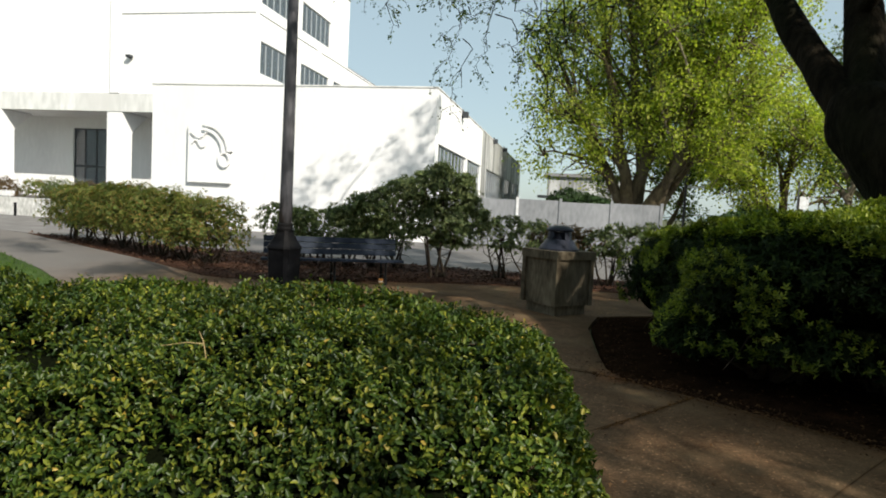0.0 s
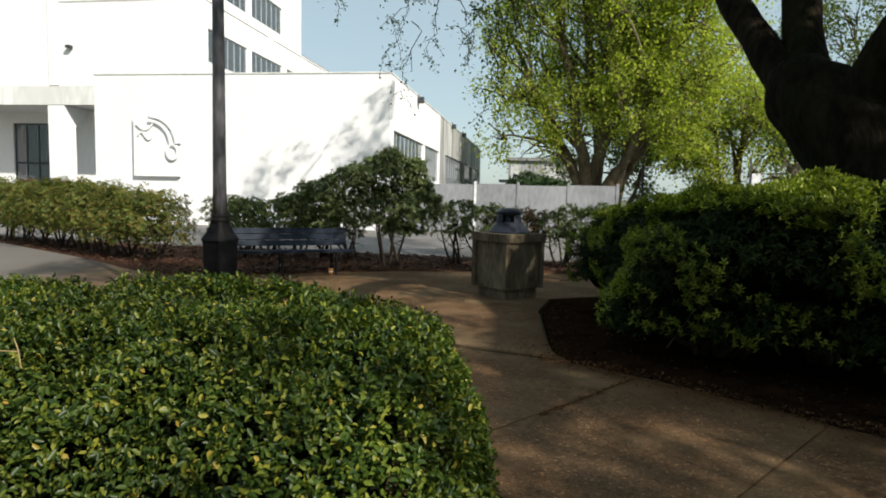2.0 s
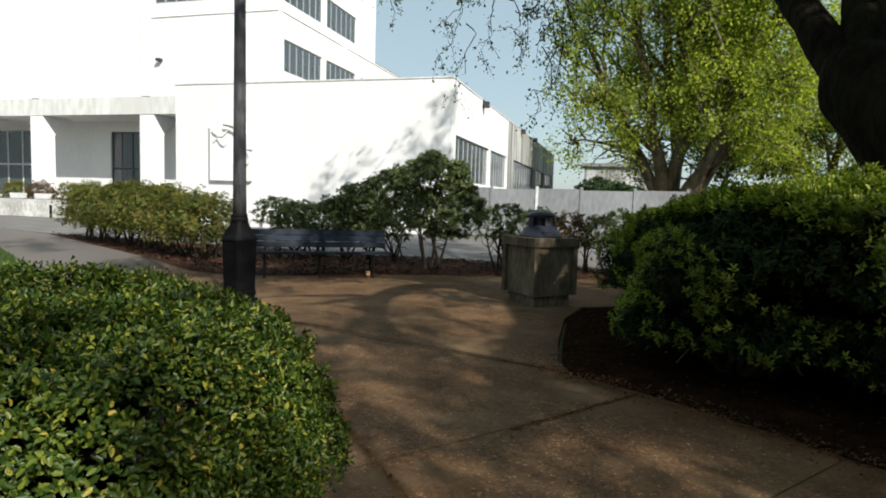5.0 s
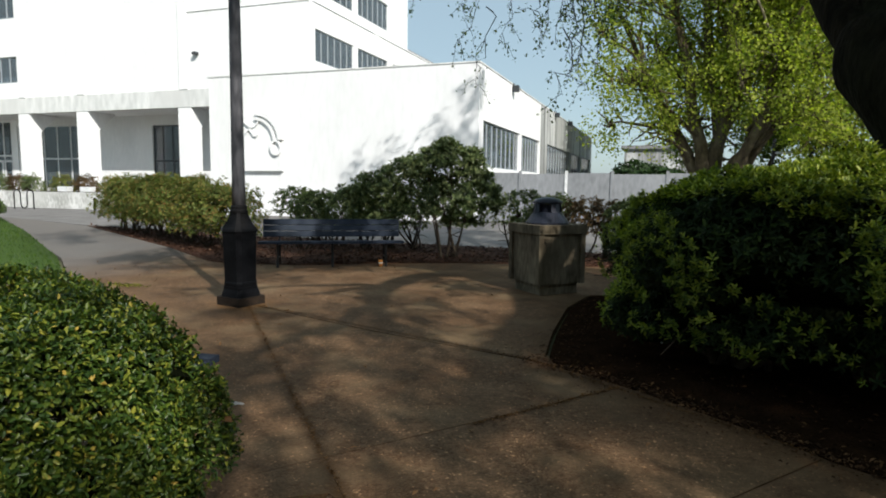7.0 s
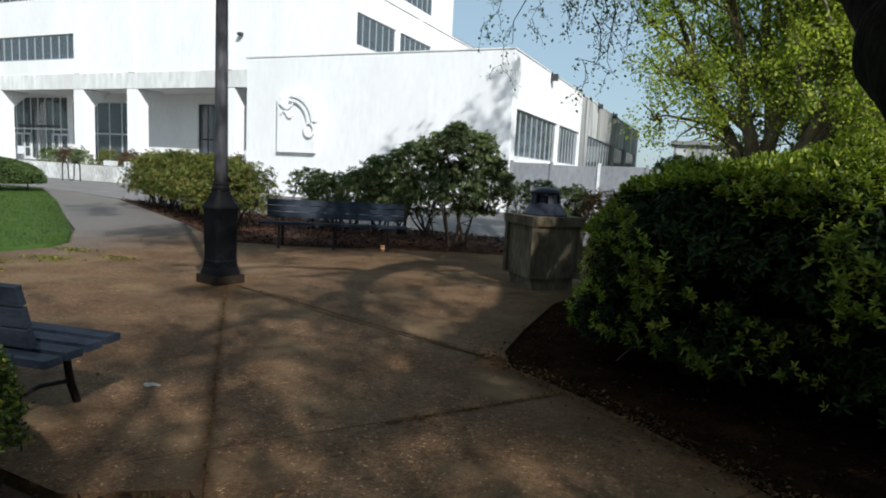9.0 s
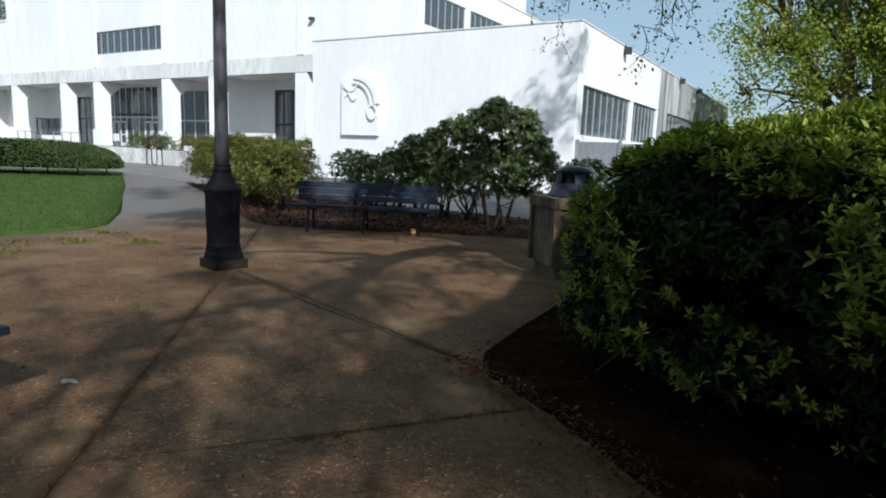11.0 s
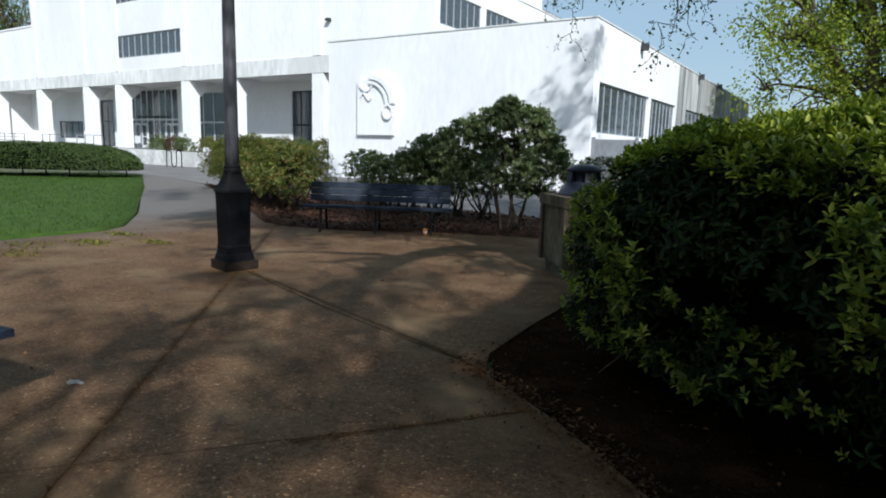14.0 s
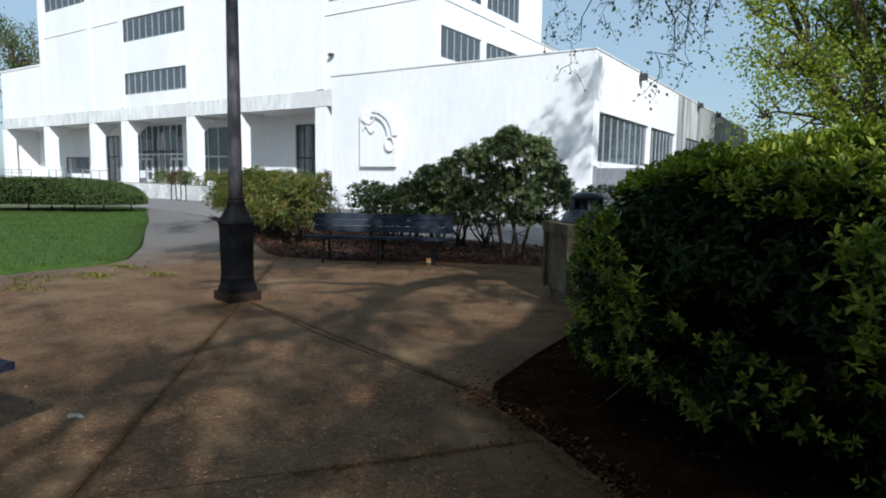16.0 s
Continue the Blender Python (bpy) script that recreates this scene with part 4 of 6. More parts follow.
# ---- scraps of paper ----
def paper_scrap(x, y, z, size, turn, label):
    """A crumpled flat scrap with an uneven outline."""
    bm = bmesh.new()
    n = 14
    mid = bm.verts.new((0, 0, 0.006))
    rim = [bm.verts.new((size * (0.8 + 0.25 * math.sin(3 * i + turn)) * math.cos(i * 2 * math.pi / n), 0.6 * size * (0.85 + 0.2 * math.cos(5 * i)) * math.sin(i * 2 * math.pi / n), 0.004 + 0.004 * math.sin(i * 2.3))) for i in range(n)]
    for i in range(n):
        bm.faces.new((mid, rim[i], rim[(i + 1) % n]))
    ret = bmesh.ops.extrude_face_region(bm, geom=list(bm.faces))
    for v in ret["geom"]:
        if isinstance(v, bmesh.types.BMVert):
            v.co.z += 0.003
    ob = part("paper_scrap", bm, M_SCRAP)
    ob.matrix_basis = pose(x, y, z, 0, 0, turn)
    return tagged(ob, label, "litter")


M_SCRAP = plain("grubby_paper", (0.34, 0.32, 0.29), 0.9)
paper_scrap(-1.27, 3.98, 0.0, 0.06, 20, "grubby flattened paper scrap lying on the slabs")
paper_scrap(1.31, 6.55, 0.03, 0.022, 70, "small pale paper scrap on the dark soil")

# ---- planter with the bin hood ----
def litter_bin(x, y, turn):
    t = thing("litter_bin", "mossy square concrete litter bin with a navy hood", "litter bin", pose(x, y, 0, 0, 0, turn))
    s = 0.367
    part("foot", boxed(-s + 0.07, s - 0.07, -s + 0.07, s - 0.07, -0.02, 0.14), M_PLANTER, t, "stained recessed foot", bevel=0.01)
    part("body", boxed(-s + 0.03, s - 0.03, -s + 0.03, s - 0.03, 0.14, 0.8), M_PLANTER, t)
    for sx in (-1, 1):
        for sy in (-1, 1):
            part("corner_post", boxed(*sorted((sx * s, sx * (s - 0.075))), *sorted((sy * s, sy * (s - 0.075))), 0.14, 0.8), M_PLANTER, t, bevel=0.008)
    bm = bmesh.new()
    box(bm, -s - 0.012, s + 0.012, -s - 0.012, -s + 0.12, 0.8, 0.915)
    box(bm, -s - 0.012, s + 0.012, s - 0.12, s + 0.012, 0.8, 0.915)
    box(bm, -s - 0.012, -s + 0.12, -s + 0.12, s - 0.12, 0.8, 0.915)
    box(bm, s - 0.12, s + 0.012, -s + 0.12, s - 0.12, 0.8, 0.915)
    part("rim", bm, M_PLANTER, t, bevel=0.01)
    bm = bmesh.new()
    lathe(bm, [(0.29, 0.865), (0.29, 0.935), (0.275, 0.955), (0.205, 1.055), (0.19, 1.070)], 28)
    part("hood_skirt", bm, M_LID, t, bevel=0.0, smooth=False)
    for k in range(4):
        hood = bmesh.new()
        a0, a1 = math.radians(90 * k - 20), math.radians(90 * k + 20)
        lo, hi = [[hood.verts.new((r * math.cos(a), r * math.sin(a), z)) for r, a in ((r0, a0), (r0 + 0.006, (a0 + a1) / 2), (r0, a1), (r0 - 0.03, a1), (r0 - 0.03, a0))] for r0, z in ((0.2, 1.065), (0.18, 1.185))]
        hood.faces.new(hi)
        hood.faces.new(lo[::-1])
        for i in range(5):
            hood.faces.new((lo[i], lo[(i + 1) % 5], hi[(i + 1) % 5], hi[i]))
        part("hood_post", hood, M_LID, t)
    bm = bmesh.new()
    lathe(bm, [(0.12, 0.885), (0.13, 1.175)], 14)
    part("inner_liner", bm, M_LID, t)
    bm = bmesh.new()
    lathe(bm, [(0.19, 1.185), (0.205, 1.200), (0.195, 1.220), (0.15, 1.250), (0.08, 1.267), (0.01, 1.271)], 28)
    part("hood_top", bm, M_LID, t, smooth=True)
    return t


litter_bin(-0.193, 9.09, 45)


# ---- clipped hedge ----
def hedge_height(x, y):
    """The clipped hedge's surface: None outside, else its height."""
    far = 2.58 + 0.17 * np.clip((-x - 0.2) / 0.6, 0, 1) - 0.16 * np.maximum(0, -x - 0.9)
    ur, uf, un, ul = (0.13 - 0.06 * np.clip((y - 1.6) / 0.6, 0, 1) - x) / 0.28, (far - y) / 0.42, (y - 0.98) / 0.85, (x + 6.2) / 0.6
    k = sum(np.maximum(0, 1 - u) ** 2 for u in (ur, uf, un, ul))
    top = 1.088 + 0.02 * np.sin(x * 3.1 + y * 2.0) + 0.015 * np.sin(y * 5.0 - x * 1.7)
    return np.where(k < 1, 0.36 + (top - 0.36) * np.sqrt(np.maximum(0, 1 - k)), np.nan), k


def hedge_points(n, g):
    """Places and outward directions on the hedge, denser near its seen end."""
    pos, nor = [], []
    got = 0
    while got < n:
        m = n * 2
        x = np.where(g.random(m) < 0.8, g.uniform(-2.6, 0.15, m), g.uniform(-6.2, -2.6, m))
        y = g.uniform(0.95, 2.85, m)
        z, k = hedge_height(x, y)
        e = 0.01
        zx, _ = hedge_height(x + e, y)
        zy, _ = hedge_height(x, y + e)
        nn = np.column_stack([-(zx - z) / e, -(zy - z) / e, np.ones(m)])
        area = np.linalg.norm(nn, axis=1)
        ok = np.isfinite(area) & (g.random(m) * 4.0 < np.minimum(area, 4.0))
        pos.append(np.column_stack([x, y, z])[ok])
        nor.append(unit(nn[ok]))
        got += ok.sum()
    return np.concatenate(pos)[:n], np.concatenate(nor)[:n]


def hedge_side(n, g):
    """Places on the steep foot of the hedge."""
    a = g.uniform(0, 1, n)
    corner = np.array([(-6.2, 0.98), (-0.48, 0.98), (-0.1, 1.0), (0.07, 1.15), (0.13, 1.5), (0.11, 1.82), (0.04, 2.13), (-0.12, 2.4), (-0.48, 2.59), (-0.8, 2.7), (-1.2, 2.68), (-3.0, 2.4), (-6.2, 1.9)])
    seg = np.linalg.norm(np.diff(corner, axis=0), axis=1)
    w = seg * np.where(corner[:-1, 0] < -2.4, 0.25, 1.0)
    c = np.concatenate([[0], np.cumsum(w) / w.sum()])
    i = np.clip(np.searchsorted(c, a) - 1, 0, len(seg) - 1)
    f = ((a - c[i]) / (c[i + 1] - c[i]))[:, None]
    p = corner[i] * (1 - f) + corner[i + 1] * f
    d = corner[i + 1] - corner[i]
    nn = unit(np.column_stack([d[:, 1], -d[:, 0], np.zeros(n)]))
    z = g.uniform(0.03, 0.85, n)
    inset = 0.1 * np.maximum(0, 0.5 - z) + 0.08 * np.maximum(0, (z - 0.55) / 0.3) ** 2
    return np.column_stack([p, z]) - nn * inset[:, None], nn


g1 = np.random.default_rng(11)
hedge = thing("clipped_hedge", "clipped small-leaved green hedge with a rounded top", "hedge")
# solid body under the leaves, its near-black colour standing for the inner shade
gx, gy = np.meshgrid(np.linspace(-6.15, -0.1, 126), np.linspace(1.15, 2.38, 40), indexing="ij")
gz, _ = hedge_height(gx.ravel(), gy.ravel())
gz = np.where(np.isfinite(gz), gz - 0.135, -0.08)
co = np.column_stack([gx.ravel(), gy.ravel(), gz + 0.008 * g1.normal(size=gz.size)])
ii, jj = np.meshgrid(np.arange(125), np.arange(39), indexing="ij")
fq = np.stack([ii * 40 + jj, (ii + 1) * 40 + jj, (ii + 1) * 40 + jj + 1, ii * 40 + jj + 1], -1).reshape(-1, 4)
mesh_part("shade_core", fast_mesh("shade_core", co, fq), M_HEDGEBODY, hedge, "solid core painted near-black for the shade inside the hedge")
part("lower_shade_core", (lambda b: (prism(b, [(-6.1, 1.2), (-0.6, 1.2), (-0.2, 1.55), (-0.14, 2.0), (-0.5, 2.35), (-3, 2.1), (-6.1, 1.7)], 0.0, 0.42), b)[1])(bmesh.new()), M_HEDGEBODY, hedge)
p1, n1_ = hedge_points(18000, g1)
p2, n2_ = hedge_side(14500, g1)
sp, sn = np.concatenate([p1, p2]), np.concatenate([n1_, n2_])
# hollows between the shoots
hol = 0.75 * noise3(sp, 5.5, 2.0) + 0.5 * noise3(sp, 11.0, 7.0) + 0.5 * noise3(sp, 23.0, 5.0)
sp = sp - sn * (np.where(np.arange(len(sp)) < len(p1), 0.1, 0.075) * np.maximum(0, hol + 0.1))[:, None] + sn * g1.normal(0, 0.008, len(sp))[:, None]
keep_s = ~((hol > 0.85) & (g1.random(len(sp)) < 0.5) & (np.arange(len(sp)) < len(p1)))
sp, sn = sp[keep_s], sn[keep_s]
K = 7
pp, ns = np.repeat(sp, K, 0), np.repeat(sn, K, 0)
n = len(pp)
sh = unit(ns + 0.55 * np.repeat(rand_dirs(len(sp), g1), K, 0) + np.array([0, 0, 0.25]))
ax = unit(rand_dirs(n, g1) + 0.55 * sh)
lv = np.tile(np.arange(K), len(sp)) / K
pos = pp - sh * (0.05 * (1 - lv))[:, None] + g1.normal(0, 0.004, (n, 3))
ln = g1.uniform(0.017, 0.028, n) * (1 - 0.25 * lv)
mesh_part("foliage", leaves_mesh("foliage", pos, ax, sh + 0.3 * rand_dirs(n, g1), ln, ln * 0.52, 0.22), L_BOX, hedge, kind="stuff")
for k in range(12):
    i = g1.integers(0, 9000)
    if sp[i][0] < -1.6:
        continue
    m = Matrix.Translation(Vector(sp[i] + sn[i] * 0.015)) @ pose(0, 0, 0, g1.uniform(-40, 40), g1.uniform(-40, 40), g1.uniform(0, 360))
    me = leaves_mesh("dry_leaf", np.zeros((1, 3)), np.array([[1.0, 0, 0]]), np.array([[0, 0, 1.0]]), 0.05, 0.028, 0.35)
    ob = mesh_part("dry_leaf", me, L_DEAD)
    ob.matrix_basis = m
    tagged(ob, "dry brown leaf caught on the hedge", "leaf", "fallen leaves")
mesh_part("bare_twig", tubes_mesh("bare_twig", [([(-0.95, 1.42, 1.02), (-0.965, 1.43, 1.06), (-0.985, 1.44, 1.085)], [0.0018, 0.0018, 0.001]), ([(-0.965, 1.43, 1.055), (-1.0, 1.41, 1.06), (-1.06, 1.385, 1.05)], [0.0018, 0.0014, 0.001])], 5), M_DRYTWIG, hedge, "pale dry twig")


# ---- shrubs ----
def whorled(name, label, category, stems, lobes, count, per, length, width, leafmat, seed, group="", sink=0.15, spread=0.9, full=True, bare=0.0, core=True, rough=0.13, rise=0.35):
    """A shrub: stems from the ground into lobes (x, y, z, rx, ry, rz) set with whorls of leaves over their surfaces."""
    g = np.random.default_rng(seed)
    t = thing(name, label, category, group=group)
    runs = []
    for sx, sy in stems:
        for _ in range(3):
            l = min(lobes, key=lambda q: (q[0] - sx) ** 2 + (q[1] - sy) ** 2 + g.uniform(0, 0.3))
            e = np.array([l[0] + g.normal(0, l[3] * 0.35), l[1] + g.normal(0, l[4] * 0.35), l[2] + g.uniform(-0.2, 0.5) * l[5]])
            s = np.array([sx + g.normal(0, 0.05), sy + g.normal(0, 0.05), -0.03])
            mid = s * 0.45 + e * 0.55 + np.array([g.normal(0, 0.12), g.normal(0, 0.12), 0.0])
            mid[2] = e[2] * 0.4
            f = np.linspace(0, 1, 8)[:, None]
            pts = (1 - f) ** 2 * s + 2 * f * (1 - f) * mid + f ** 2 * e
            r = np.linspace(0.03, 0.008, 8) * g.uniform(0.7, 1.2)
            runs.append((pts, r))
            for _k in range(4):
                b0 = pts[g.integers(3, 7)]
                d = unit(g.normal(size=3) + np.array([0, 0, 0.6])) * min(l[3:]) * 0.8
                runs.append((np.stack([b0, b0 + d * 0.5 + g.normal(0, 0.03, 3), b0 + d]), [0.01, 0.007, 0.004]))
    mesh_part("stem_mass", tubes_mesh("stem_mass", runs, 6), M_STEM, t, kind="stuff")
    vol = np.array([l[3] * l[4] + l[4] * l[5] + l[3] * l[5] for l in lobes])
    pos, nor = [], []
    for l, share in zip(lobes, vol / vol.sum()):
        m = int(count * share * 1.6)
        d = rand_dirs(m, g)
        d[:, 2] = np.where(d[:, 2] < -0.55, -d[:, 2], d[:, 2])
        p = np.array(l[:3]) + d * np.array(l[3:]) * (1 - sink * g.random(m) ** 1.5)[:, None] * (1 + rough * noise3(d * 3 + np.array(l[:3]), 1.6, seed))[:, None]
        keepm = np.ones(m, bool)
        for o in lobes:
            if o is not l:
                keepm &= (((p - np.array(o[:3])) / (np.array(o[3:]) * 0.88)) ** 2).sum(1) > 1
        keepm &= p[:, 2] > 0.05
        keepm &= (noise3(p, 5.0, seed * 1.3) < 1 - 2 * bare) | (g.random(m) < 0.2)
        pos.append(p[keepm])
        nor.append(unit(d[keepm] / np.array(l[3:])))
    pos, nor = np.concatenate(pos), np.concatenate(nor)
    idx = g.permutation(len(pos))[:count]
    pos, nor = pos[idx], nor[idx]
    n = len(pos)
    shoot = unit(nor + 0.5 * rand_dirs(n, g) + np.array([0, 0, rise]))
    ref = np.where(np.abs(shoot[:, 2:]) > 0.9, np.array([[1.0, 0, 0]]), np.array([[0, 0, 1.0]]))
    u = unit(np.cross(shoot, ref))
    v = np.cross(shoot, u)
    P, S, U, V = (np.repeat(a, per, 0) for a in (pos, shoot, u, v))
    a = np.tile(np.arange(per) * 2 * math.pi / per, n) + np.repeat(g.uniform(0, 6.28, n), per) + g.normal(0, 0.25, n * per)
    out = np.cos(a)[:, None] * U + np.sin(a)[:, None] * V
    tilt = g.uniform(0.1, 1.0, n * per)[:, None] / spread
    ax = unit(out + S * tilt * 0.8)
    ln = length * g.uniform(0.6, 1.2, n * per)
    mesh_part("foliage", leaves_mesh("foliage", P + S * g.uniform(-0.02, 0.02, n * per)[:, None], ax, S + 0.2 * rand_dirs(n * per, g), ln, ln * width, 0.2, full), leafmat, t, kind="stuff")
    if core:
        # filler blobs in the lobes, coloured near-black as the shade behind the leaves
        cos, fs, off = [], [], 0
        for l in lobes:
            bm = bmesh.new()
            bmesh.ops.create_icosphere(bm, subdivisions=3, radius=1)
            c = np.array([v.co for v in bm.verts])
            c = c * (1 + 0.1 * noise3(c, 2.5, seed))[:, None] * np.array(l[3:]) * (0.78 - sink * 0.4) + np.array(l[:3])
            c[:, 2] = np.maximum(c[:, 2], 0.0)
            fs.append(np.array([[v.index for v in f.verts] for f in bm.faces]) + off)
            cos.append(c)
            off += len(c)
            bm.free()
        mesh_part("shade_core", fast_mesh("shade_core", np.concatenate(cos), np.concatenate(fs)), M_HEDGEBODY, t, "solid cores painted near-black for the shade inside the shrub", "stuff")
    return t


def big_rhododendron(label, stems, lobes, seed):
    """A broad shrub over bare stems: dark old leaves, blackened further for shade, under bright rosettes of young
    shoots, in tiers with gaps between them.
    """
    g = np.random.default_rng(seed)
    t = thing("rhododendron", label, "shrub")
    runs = []
    for l in lobes:
        for _ in range(4):
            s = np.array([*min(stems, key=lambda q: math.hypot(q[0] - l[0], q[1] - l[1])), -0.03]) + g.normal(0, 0.09, 3) * np.array([1, 1, 0])
            e = np.array(l[:3]) + g.normal(0, 0.3, 3) * np.array(l[3:])
            mid = s * 0.5 + e * 0.5 + np.array([g.normal(0, 0.1), g.normal(0, 0.1), 0.1])
            f = np.linspace(0, 1, 8)[:, None]
            pts = (1 - f) ** 2 * s + 2 * f * (1 - f) * mid + f ** 2 * e
            runs.append((pts, np.linspace(0.028, 0.008, 8)))
            for _k in range(5):
                b0 = pts[g.integers(4, 8)]
                d = unit(g.normal(size=3) + np.array([0, 0, 0.3])) * np.array(l[3:]) * 0.8
                runs.append((np.stack([b0, b0 + d * 0.5 + g.normal(0, 0.03, 3), b0 + d]), [0.01, 0.007, 0.004]))
    mesh_part("stem_mass", tubes_mesh("stem_mass", runs, 6), M_STEM, t, kind="stuff")

    def surface(count, sink):
        vol = np.array([l[3] * l[4] + l[4] * l[5] + l[3] * l[5] for l in lobes])
        pos, nor = [], []
        for l, share in zip(lobes, vol / vol.sum()):
            m = int(count * share * 1.7)
            d = rand_dirs(m, g)
            d[:, 2] = np.where(d[:, 2] < -0.45, -d[:, 2], d[:, 2])
            p = np.array(l[:3]) + d * np.array(l[3:]) * (1 - sink * g.random(m))[:, None] * (1 + 0.1 * noise3(d * 3 + np.array(l[:3]), 2.2, seed))[:, None]
            keep = p[:, 2] > 0.12
            for o in lobes:
                if o is not l:
                    keep &= (((p - np.array(o[:3])) / (np.array(o[3:]) * 0.9)) ** 2).sum(1) > 1
            pos.append(p[keep])
            nor.append(unit(d[keep] / np.array(l[3:])))
        pos, nor = np.concatenate(pos), np.concatenate(nor)
        i = g.permutation(len(pos))[:count]
        return pos[i], nor[i]

    def rosettes(name, pos, shoot, per, length, width, tilt, material, label=""):
        n = len(pos)
        ref = np.where(np.abs(shoot[:, 2:]) > 0.9, np.array([[1.0, 0, 0]]), np.array([[0, 0, 1.0]]))
        u = unit(np.cross(shoot, ref))
        v = np.cross(shoot, u)
        P, S, U, V = (np.repeat(a, per, 0) for a in (pos, shoot, u, v))
        a = np.tile(np.arange(per) * 2.4, n) + np.repeat(g.uniform(0, 6.28, n), per) + g.normal(0, 0.2, n * per)
        lift = np.tile(np.linspace(tilt[0], tilt[1], per), n) + g.normal(0, 0.15, n * per)
        out = np.cos(a)[:, None] * U + np.sin(a)[:, None] * V
        ax = unit(out * np.cos(lift)[:, None] + S * np.sin(lift)[:, None])
        ln = length * g.uniform(0.7, 1.15, n * per) * np.repeat(g.uniform(0.75, 1.2, n), per)
        up = S * np.cos(lift)[:, None] - out * np.sin(lift)[:, None]
        mesh_part(name, leaves_mesh(name, P + S * np.tile(np.linspace(-0.015, 0.02, per), n)[:, None], ax, up + 0.15 * rand_dirs(n * per, g), ln, ln * width, 0.18), material, t, label, "stuff")

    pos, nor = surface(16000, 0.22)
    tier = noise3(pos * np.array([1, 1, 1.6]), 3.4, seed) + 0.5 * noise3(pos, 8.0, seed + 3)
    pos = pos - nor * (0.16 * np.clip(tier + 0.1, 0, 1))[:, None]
    rosettes("old_foliage", pos, unit(nor + 0.5 * rand_dirs(len(pos), g) + np.array([0, 0, 0.5])), 7, 0.052, 0.38, (-0.5, 0.5), L_RHODO_OLD, "dark leathery older leaves, blackened for the shade under the rosettes")
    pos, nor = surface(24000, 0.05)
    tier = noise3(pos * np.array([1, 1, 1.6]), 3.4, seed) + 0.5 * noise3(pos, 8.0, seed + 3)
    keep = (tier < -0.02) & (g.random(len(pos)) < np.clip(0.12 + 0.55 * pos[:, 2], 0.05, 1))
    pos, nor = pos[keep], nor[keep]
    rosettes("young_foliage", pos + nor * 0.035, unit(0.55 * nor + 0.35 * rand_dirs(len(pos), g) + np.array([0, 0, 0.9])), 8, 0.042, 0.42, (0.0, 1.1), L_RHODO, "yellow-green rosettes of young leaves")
    # blobs inside the lobes give the black gaps, shade held in their colour
    cos, fs, off = [], [], 0
    for l in lobes:
        bm = bmesh.new()
        bmesh.ops.create_icosphere(bm, subdivisions=3, radius=1)
        c = np.array([v.co for v in bm.verts])
        c = c * (1 + 0.1 * noise3(c, 2.5, seed))[:, None] * np.array(l[3:]) * 0.68 + np.array(l[:3])
        c[:, 2] = np.maximum(c[:, 2], 0.0)
        fs.append(np.array([[v.index for v in f.verts] for f in bm.faces]) + off)
        cos.append(c)
        off += len(c)
        bm.free()
    mesh_part("shade_core", fast_mesh("shade_core", np.concatenate(cos), np.concatenate(fs)), M_HEDGEBODY, t, "solid cores painted near-black for the shade inside the shrub", "stuff")
    return t


big_rhododendron("large dense dark green rhododendron with yellow-green young shoots",
                 [(1.9, 6.2), (2.8, 6.1), (3.9, 5.4), (1.6, 7.0), (1.3, 8.3)],
                 [(1.9, 5.85, 0.86, 0.9, 0.75, 0.66), (2.4, 5.7, 1.0, 0.95, 0.9, 0.62), (3.1, 5.6, 0.92, 1.05, 1.0, 0.7), (2.6, 6.6, 0.9, 1.3, 1.0, 0.68),
                  (4.2, 4.95, 0.9, 1.15, 1.05, 0.72), (1.62, 7.0, 0.74, 0.8, 0.8, 0.72), (1.25, 8.3, 0.66, 0.66, 0.6, 0.62), (1.25, 6.25, 0.34, 0.42, 0.45, 0.32), (3.2, 7.6, 0.8, 1.6, 0.8, 0.66), (1.65, 6.0, 0.42, 0.6, 0.45, 0.36),
                  (2.2, 5.5, 0.48, 0.65, 0.42, 0.36), (3.1, 5.2, 0.46, 0.75, 0.5, 0.4), (2.0, 5.45, 1.05, 0.7, 0.55, 0.48)], 21)
whorled("rhododendron", "tall open rhododendron shrub with bare lower stems", "shrub",
        [(-2.75, 12.05), (-2.6, 12.15)],
        [(-2.75, 12.0, 1.88, 0.52, 0.5, 0.34), (-3.3, 11.9, 1.66, 0.5, 0.5, 0.34), (-2.35, 12.2, 1.72, 0.42, 0.4, 0.32), (-2.2, 12.5, 1.4, 0.38, 0.4, 0.32), (-3.95, 11.7, 1.36, 0.48, 0.5, 0.32), (-3.65, 11.75, 1.55, 0.3, 0.35, 0.26),
         (-4.45, 11.7, 1.08, 0.45, 0.45, 0.3), (-3.05, 12.3, 1.3, 0.7, 0.6, 0.38), (-2.35, 12.5, 1.08, 0.5, 0.5, 0.33), (-3.65, 12.1, 0.98, 0.6, 0.5, 0.33), (-2.6, 11.8, 2.12, 0.24, 0.26, 0.18), (-2.15, 12.0, 1.95, 0.2, 0.25, 0.18), (-2.5, 12.4, 0.78, 0.5, 0.5, 0.3), (-4.2, 11.9, 0.76, 0.45, 0.4, 0.3), (-3.2, 12.0, 1.05, 0.75, 0.5, 0.45), (-2.35, 12.2, 1.05, 0.5, 0.5, 0.42), (-1.95, 12.3, 1.15, 0.35, 0.35, 0.35)],
        10500, 7, 0.062, 0.42, L_SHRUB, 22, sink=0.6, bare=0.16, rough=0.34, full=False, core=False)
